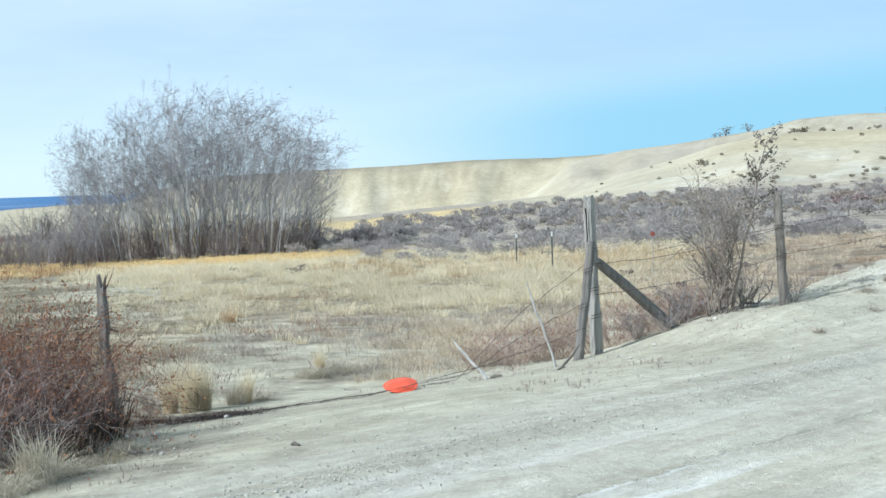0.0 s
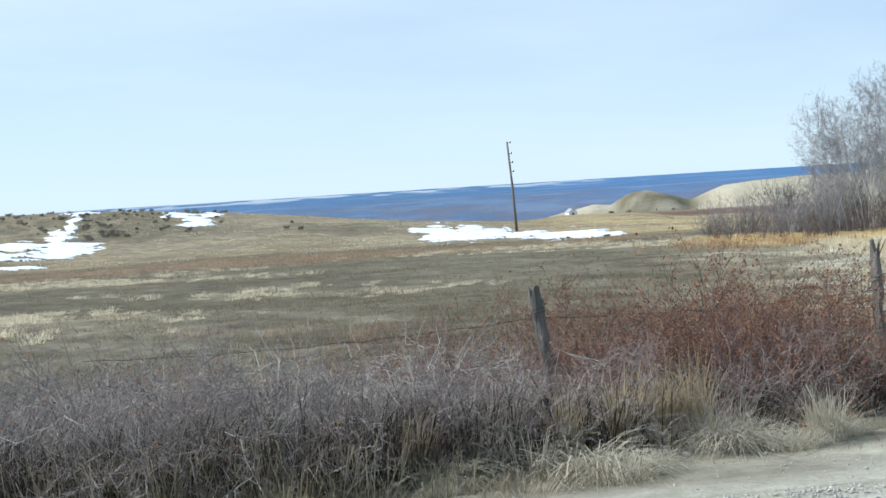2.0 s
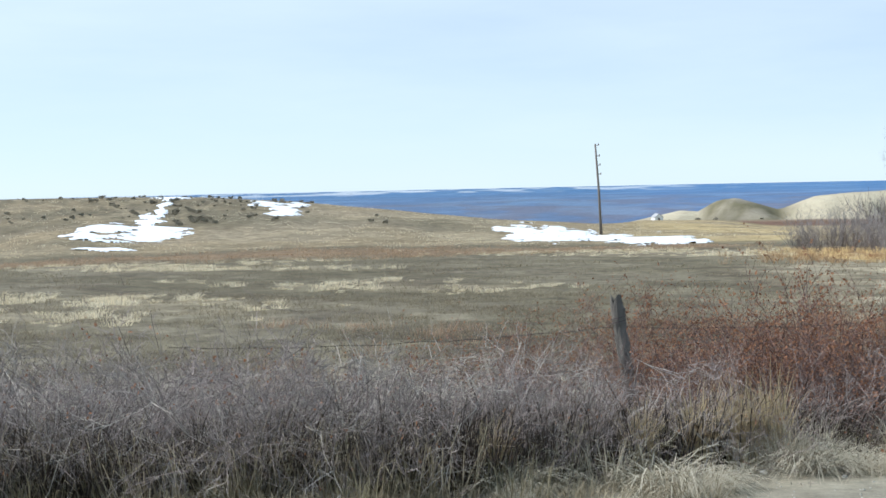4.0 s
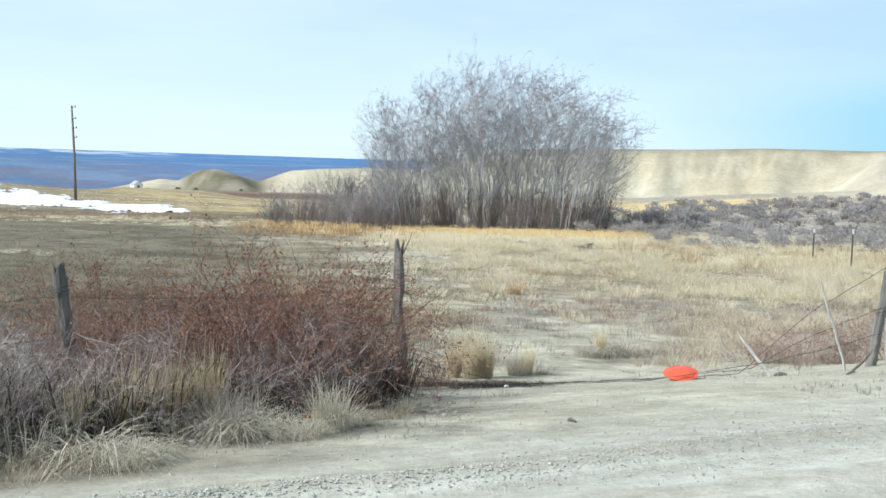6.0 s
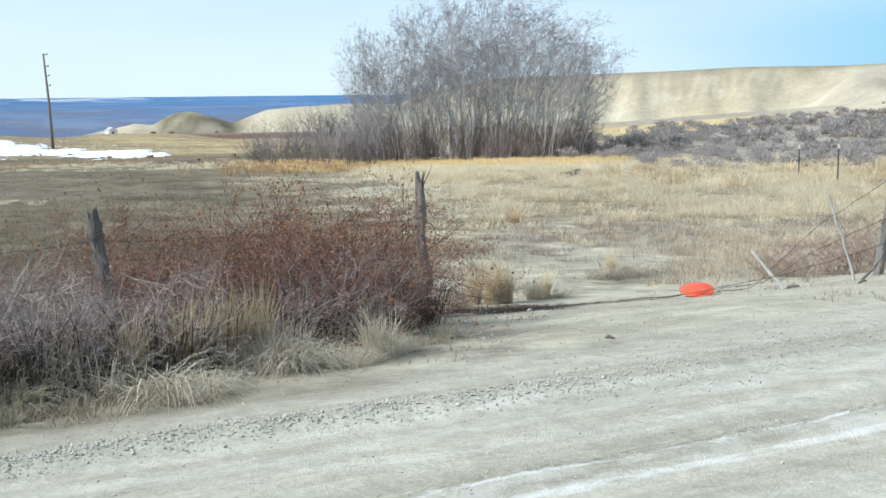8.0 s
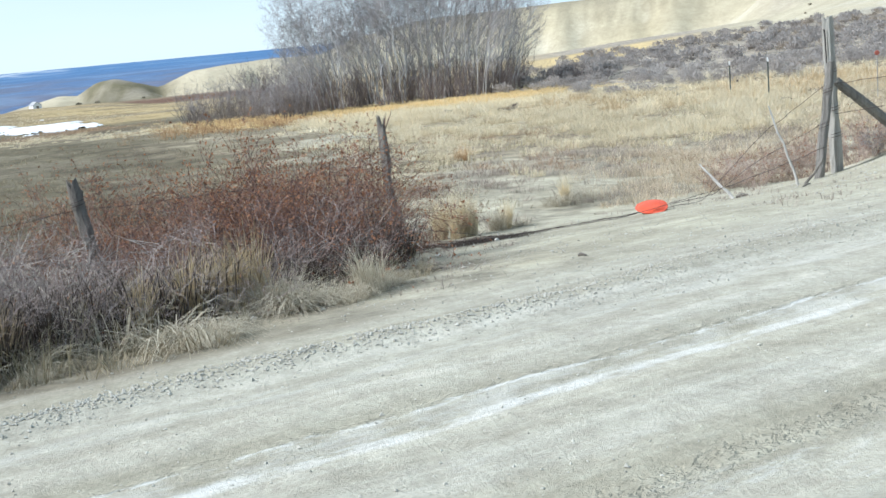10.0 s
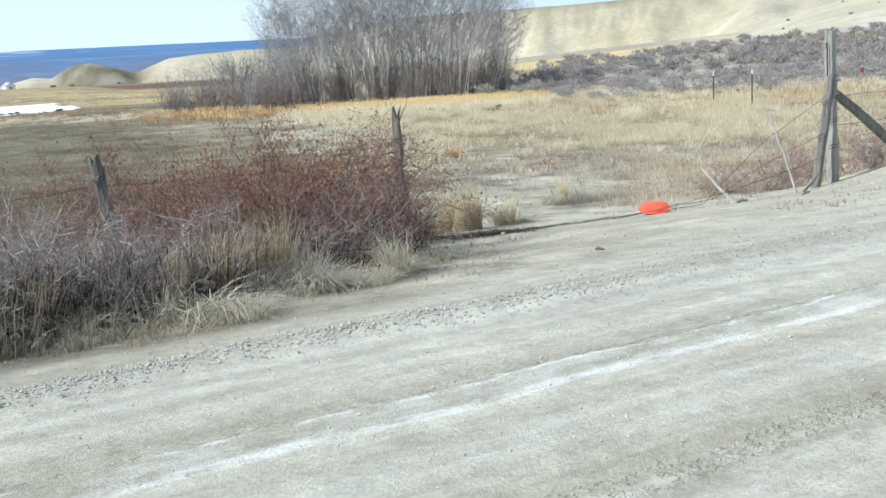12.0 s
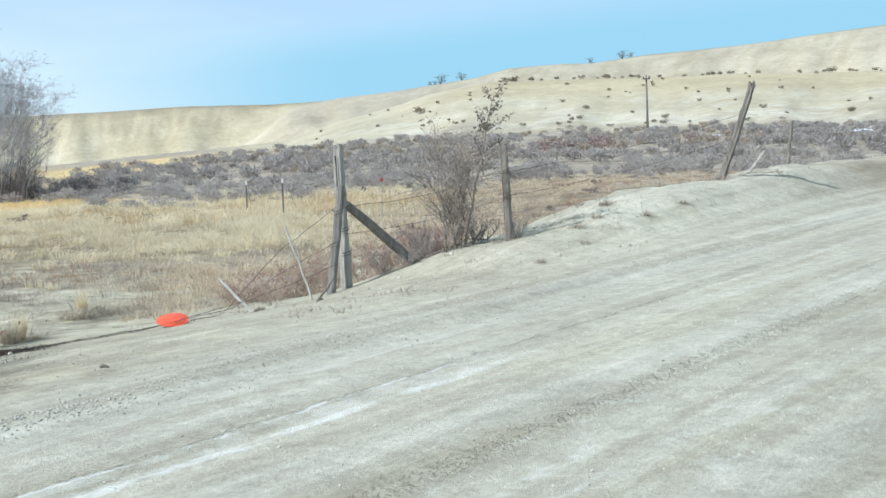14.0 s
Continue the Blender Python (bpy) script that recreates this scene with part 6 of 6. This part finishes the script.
def build_gravel():
    """Loose stones of the road, thickest in the row that the grader left."""
    rng = np.random.default_rng(77)
    n1, n2, n3, n4 = 13000, 5200, 2600, 7000
    u = np.concatenate([rng.uniform(-3.5, 12, n1), rng.uniform(-5, 14, n2), rng.uniform(8, 20, n3), rng.uniform(2.2, 13, n4)])
    v = np.concatenate([4.68 + rng.normal(0, 1, n1) * np.interp(u[:n1], [-7, 2.5, 4, 16], [0.09, 0.1, 0.24, 0.3]), rng.uniform(1.2, 6.6, n2), rng.normal(6.5, 0.75, n3), rng.uniform(5.1, 9.3, n4)])
    v[:n1] += 0.04 * np.sin(u[:n1] * 1.7)
    size = np.concatenate([(rng.gamma(1.5, 0.0026, n1) + 0.0026) * np.interp(u[:n1], [2.0, 4.5], [1.0, 0.7]), rng.gamma(1.5, 0.0019, n2) + 0.0028, rng.gamma(1.6, 0.0045, n3) + 0.005, rng.gamma(1.4, 0.002, n4) + 0.002])
    size = np.minimum(size, rng.uniform(0.008, 0.015, len(size)))
    x, y = road_xy(u, v)
    z = land(x, y)
    octa = np.array([(1, 0, 0), (-1, 0, 0), (0, 1, 0), (0, -1, 0), (0, 0, 1), (0, 0, -1)], float)
    n = len(x)
    P = octa[None] * rng.uniform(0.6, 1.2, (n, 6, 1)) + rng.normal(0, 0.16, (n, 6, 3))
    P[:, :, 2] *= 0.7
    a = rng.uniform(0, 2 * np.pi, n)[:, None]
    X = P[:, :, 0] * np.cos(a) - P[:, :, 1] * np.sin(a)
    Y = P[:, :, 0] * np.sin(a) + P[:, :, 1] * np.cos(a)
    V = np.stack([X * size[:, None] + x[:, None], Y * size[:, None] + y[:, None], P[:, :, 2] * size[:, None] + (z + size * 0.25)[:, None]], -1).reshape(-1, 3)
    tri = np.array([(0, 2, 4), (2, 1, 4), (1, 3, 4), (3, 0, 4), (2, 0, 5), (1, 2, 5), (3, 1, 5), (0, 3, 5)])
    F = (np.arange(n)[:, None, None] * 6 + tri[None]).reshape(-1, 3)
    me = bpy.data.meshes.new("loose_gravel")
    me.from_pydata(V.tolist(), [], F.tolist())
    me.materials.append(M_stone)
    tagged(new("loose_gravel", me), "loose pale gravel stones on the graded road", "gravel", kind="stuff")


def build_bank_bush():
    """The tall sparse bush beside the post on the bank, and the red shrub behind the gate."""
    M_dryleaf = plain_material("grey_brown_dry_leaves", (0.24, 0.2, 0.15), (0.5, 0.43, 0.33), 8, 0.85, bump=0, island=0.6, thin=0.3)
    meshes = bush_meshes(130, 16, 1.35, 0.36, 20, 0.0095, 0.45, (M_bushwood, M_bushwood, M_dryleaf), 0.75, sub=3)
    ob = bush("saltbush", meshes, "tall sparse grey-brown bush on the bank", "bush", "")
    x, y = 2.75, 12.35
    put(ob, stand(x, y, 0.02))
    rng = random.Random(131)
    wood, tufts = Shape(), Shape()
    base, tip = Vector((0.12, 0, 0)), Vector((0.5, 0.0, 2.3 - land_at(x, y)))
    pts = wander(rng, base, tip, 7, 0.012)
    wood.tube(pts, [0.017, 0.016, 0.014, 0.013, 0.011, 0.009, 0.007, 0.004], 5)
    for k in range(15):
        t = rng.uniform(0.5, 1.0) * 6.99
        p = pts[int(t)].lerp(pts[int(t) + 1], t - int(t))
        q = split_dir(rng, (tip - base).normalized(), rng.uniform(0.6, 1.2))
        e = p + q * rng.uniform(0.1, 0.3) + Vector((0, 0, 0.05))
        wood.tube([p, e], [0.006, 0.003], 4)
        for j in range(40):
            c = p.lerp(e, rng.uniform(0.2, 1.1)) + Vector((rng.gauss(0, .022), rng.gauss(0, .022), rng.gauss(0, .03)))
            d = Vector((rng.uniform(-1, 1), rng.uniform(-1, 1), rng.uniform(-.4, 1))).normalized()
            tufts.leaf(c, d, split_dir(rng, d, 1.57), rng.uniform(0.025, 0.06), rng.uniform(0.012, 0.025))
    part("leader", wood.mesh("leader", M_bushwood), ob)
    part("seed_head", tufts.mesh("seed_head", M_bushwood), ob, "brown dry seed tufts")
    M_pinkwood = plain_material("pink_brown_stems", (0.25, 0.185, 0.15), (0.5, 0.4, 0.33), 3, 0.85, bump=0, island=0.6)
    red = bush("red_shrub", bush_meshes(140, 30, 0.5, 0.42, 13, 0.0042, 0.2, (M_pinkwood, M_pinkwood, M_leaf)), "low red-brown leafless shrub behind the gate post", "shrub", "red shrubs behind the gate")
    spots = [(2.0, 12.9, 1.0), (2.35, 13.1, 1.05), (1.2, 13.0, 0.9), (0.75, 12.9, 0.8), (2.75, 13.3, 0.9), (1.6, 13.4, 1.0), (0.3, 13.1, 0.6), (1.75, 12.75, 0.8), (2.6, 12.85, 0.8), (1.0, 13.3, 0.9), (0.55, 13.4, 0.8)]
    for k, (x, y, size) in enumerate(spots):
        m = stand(x, y, 0.02, 50 * k, size)
        put(red, m) if k == 0 else copy_scaled(red, m)
    grey = bush("saltbush", bush_meshes(141, 18, 0.6, 0.35, 8, 0.006, 0, (M_bushwood, M_twig, None)), "small grey leafless bush on the bank", "bush", "small grey bushes on the bank")
    for k, (x, y, size) in enumerate(((2.45, 12.5, 0.8), (3.05, 12.55, 0.9), (2.2, 12.3, 0.5), (3.5, 12.4, 0.6), (1.95, 12.55, 0.6))):
        m = stand(x, y, 0.02, 70 * k, size)
        put(grey, m) if k == 0 else copy_scaled(grey, m)


def build_poles():
    # the bare pole with iron pegs down one side
    x, y = polar(30.18, 135)
    z = land_at(x, y)
    ob = thing("utility_pole", "tall bare weathered pole with short pegs, leaning a little", "pole", pose(x, y, z))
    h = 5.75 - z
    s = Shape()
    s.tube([Vector((0, 0, -0.5)), Vector((-0.25, 0, h * 0.5)), Vector((-0.62, 0, h))], [0.165, 0.135, 0.1], 10, True)
    part("shaft", s.mesh("shaft", M_pole, True), ob)
    for k in range(4):
        s = Shape()
        t = 1 - 0.012 - 0.1 * k - 0.02 * (k > 0)
        zz, xx = h * t, -0.62 * t ** 1.25
        s.tube([Vector((xx, 0, zz)), Vector((xx + 0.42, 0, zz - 0.03))], [0.04, 0.04], 6, True)
        peg = part("peg", s.mesh("peg", M_pole), ob, "short side peg")
        s = Shape()
        s.tube([Vector((xx + 0.4, 0, zz - 0.06)), Vector((xx + 0.4, 0, zz + 0.16))], [0.07, 0.04], 8, True)
        part("insulator", s.mesh("insulator", M_insul), peg, "small brown glazed insulator")
    # the crossarm pole on the flat by the hill
    x, y = polar(-22.45, 135)
    z = land_at(x, y)
    ob = thing("utility_pole", "slim dark wooden pole with one short crossarm", "pole", pose(x, y, z))
    h = 2.0 + 135 * math.tan(radians(1.66)) - z
    s = Shape()
    s.tube([Vector((0, 0, -0.5)), Vector((-0.15, 0, h))], [0.14, 0.09], 10, True)
    part("shaft", s.mesh("shaft", M_pole, True), ob)
    s = Shape()
    s.box(pose(-0.15, 0, h - 0.45, 0, 0, 35), 1.3, 0.1, 0.12)
    part("crossarm", s.mesh("crossarm", M_pole), ob)
    for k in (-0.55, 0.0, 0.55):
        s = Shape()
        c = Vector((-0.15 + k * math.cos(radians(35)), k * math.sin(radians(35)), h - 0.33))
        s.tube([c, c + Vector((0, 0, 0.1)), c + Vector((0, 0, 0.2))], [0.04, 0.07, 0.04], 8, True)
        part("insulator", s.mesh("insulator", M_insul), ob)


def build_hut():
    x, y = polar(27.55, 398)
    z = land_at(x, y)
    ob = thing("hut", "small white gabled hut at the foot of the clay knobs", "hut", pose(x, y, z, 0, 0, 28 + 20) @ Matrix.Diagonal((0.85, 0.85, 0.85, 1)))
    s = Shape()
    s.box(pose(0, 0, -0.6), 3.2, 4.2, 2.7)
    o = len(s.v)
    s.v += [(-1.6, -2.1, 2.1), (1.6, -2.1, 2.1), (0, -2.1, 3.3), (-1.6, 2.1, 2.1), (1.6, 2.1, 2.1), (0, 2.1, 3.3)]
    s.f += [(o, o + 1, o + 2), (o + 4, o + 3, o + 5)]
    part("wall", s.mesh("wall", M_white), ob)
    for side in (-1, 1):
        s = Shape()
        m = pose(side * 0.82, 0, 2.72, 0, side * 36.9, 0)
        s.box(m, 2.25, 4.6, 0.1)
        part("roof", s.mesh("roof", M_roof), ob, "grey roof slope")
    s = Shape()
    s.box(pose(0, -2.13, 0.0), 0.9, 0.06, 1.9)
    part("door", s.mesh("door", M_pole), ob)


def build_hill_trees():
    """Small dark pines on the skyline."""
    M_pine = plain_material("dark_needles", (0.035, 0.045, 0.03), (0.085, 0.095, 0.06), 1, 0.9, bump=0, island=0.5)
    rng = random.Random(151)
    trunk, crown = Shape(), Shape()
    for lead in range(3):
        tip = Vector((rng.uniform(-2.6, 2.6), rng.uniform(-1, 1), rng.uniform(2.2, 3.4)))
        pts = wander(rng, Vector((0, 0, -0.3)), tip, 6, 0.05)
        trunk.tube(pts, [0.17, 0.14, 0.12, 0.1, 0.08, 0.06, 0.03], 6)
        for k in range(11):
            t = rng.uniform(0.2, 1.0) * 5.99
            p = pts[int(t)].lerp(pts[int(t) + 1], t - int(t))
            w = rng.uniform(0, 6.28)
            q = Vector((math.cos(w), math.sin(w), rng.uniform(-0.1, 0.45))).normalized()
            e = p + q * rng.uniform(1.0, 2.8)
            trunk.tube([p, p.lerp(e, 0.5) + Vector((0, 0, 0.15)), e], [0.06, 0.045, 0.02], 4)
            for j in range(9):
                c = p.lerp(e, rng.uniform(0.5, 1.1)) + Vector((rng.gauss(0, .2), rng.gauss(0, .2), rng.gauss(0.08, .16)))
                d = Vector((rng.uniform(-1, 1), rng.uniform(-1, 1), rng.uniform(-.2, 1))).normalized()
                crown.leaf(c, d, split_dir(rng, d, 1.57), rng.uniform(0.2, 0.42), rng.uniform(0.06, 0.13))
    spots = [(-12.95, 478, 1.05, 20), (-13.95, 478, 0.9, 120), (-19.9, 478, 0.6, 200), (-21.3, 478, 0.85, 280), (-12.45, 474, 0.5, 60), (-12.7, 474, 0.4, 160), (-21.7, 476, 0.55, 50)]
    first = None
    for head, dist, size, turn in spots:
        m = stand(*polar(head, dist), 0.1, turn, size)
        if first is None:
            first = put(thing("pine", "small dark spreading pine on the skyline ridge", "tree", group="pines on the ridge"), m)
            part("trunk", trunk.mesh("trunk", M_pole), first)
            part("crown", crown.mesh("crown", M_pine), first)
        else:
            copy_scaled(first, m)


build_aspens()
build_brush()
build_thicket()
build_fence()
build_gate()
build_litter()
build_bank_bush()
build_poles()
build_hut()
build_hill_trees()
build_snow()
build_sage()
build_clumps()
build_grass()
build_gravel()
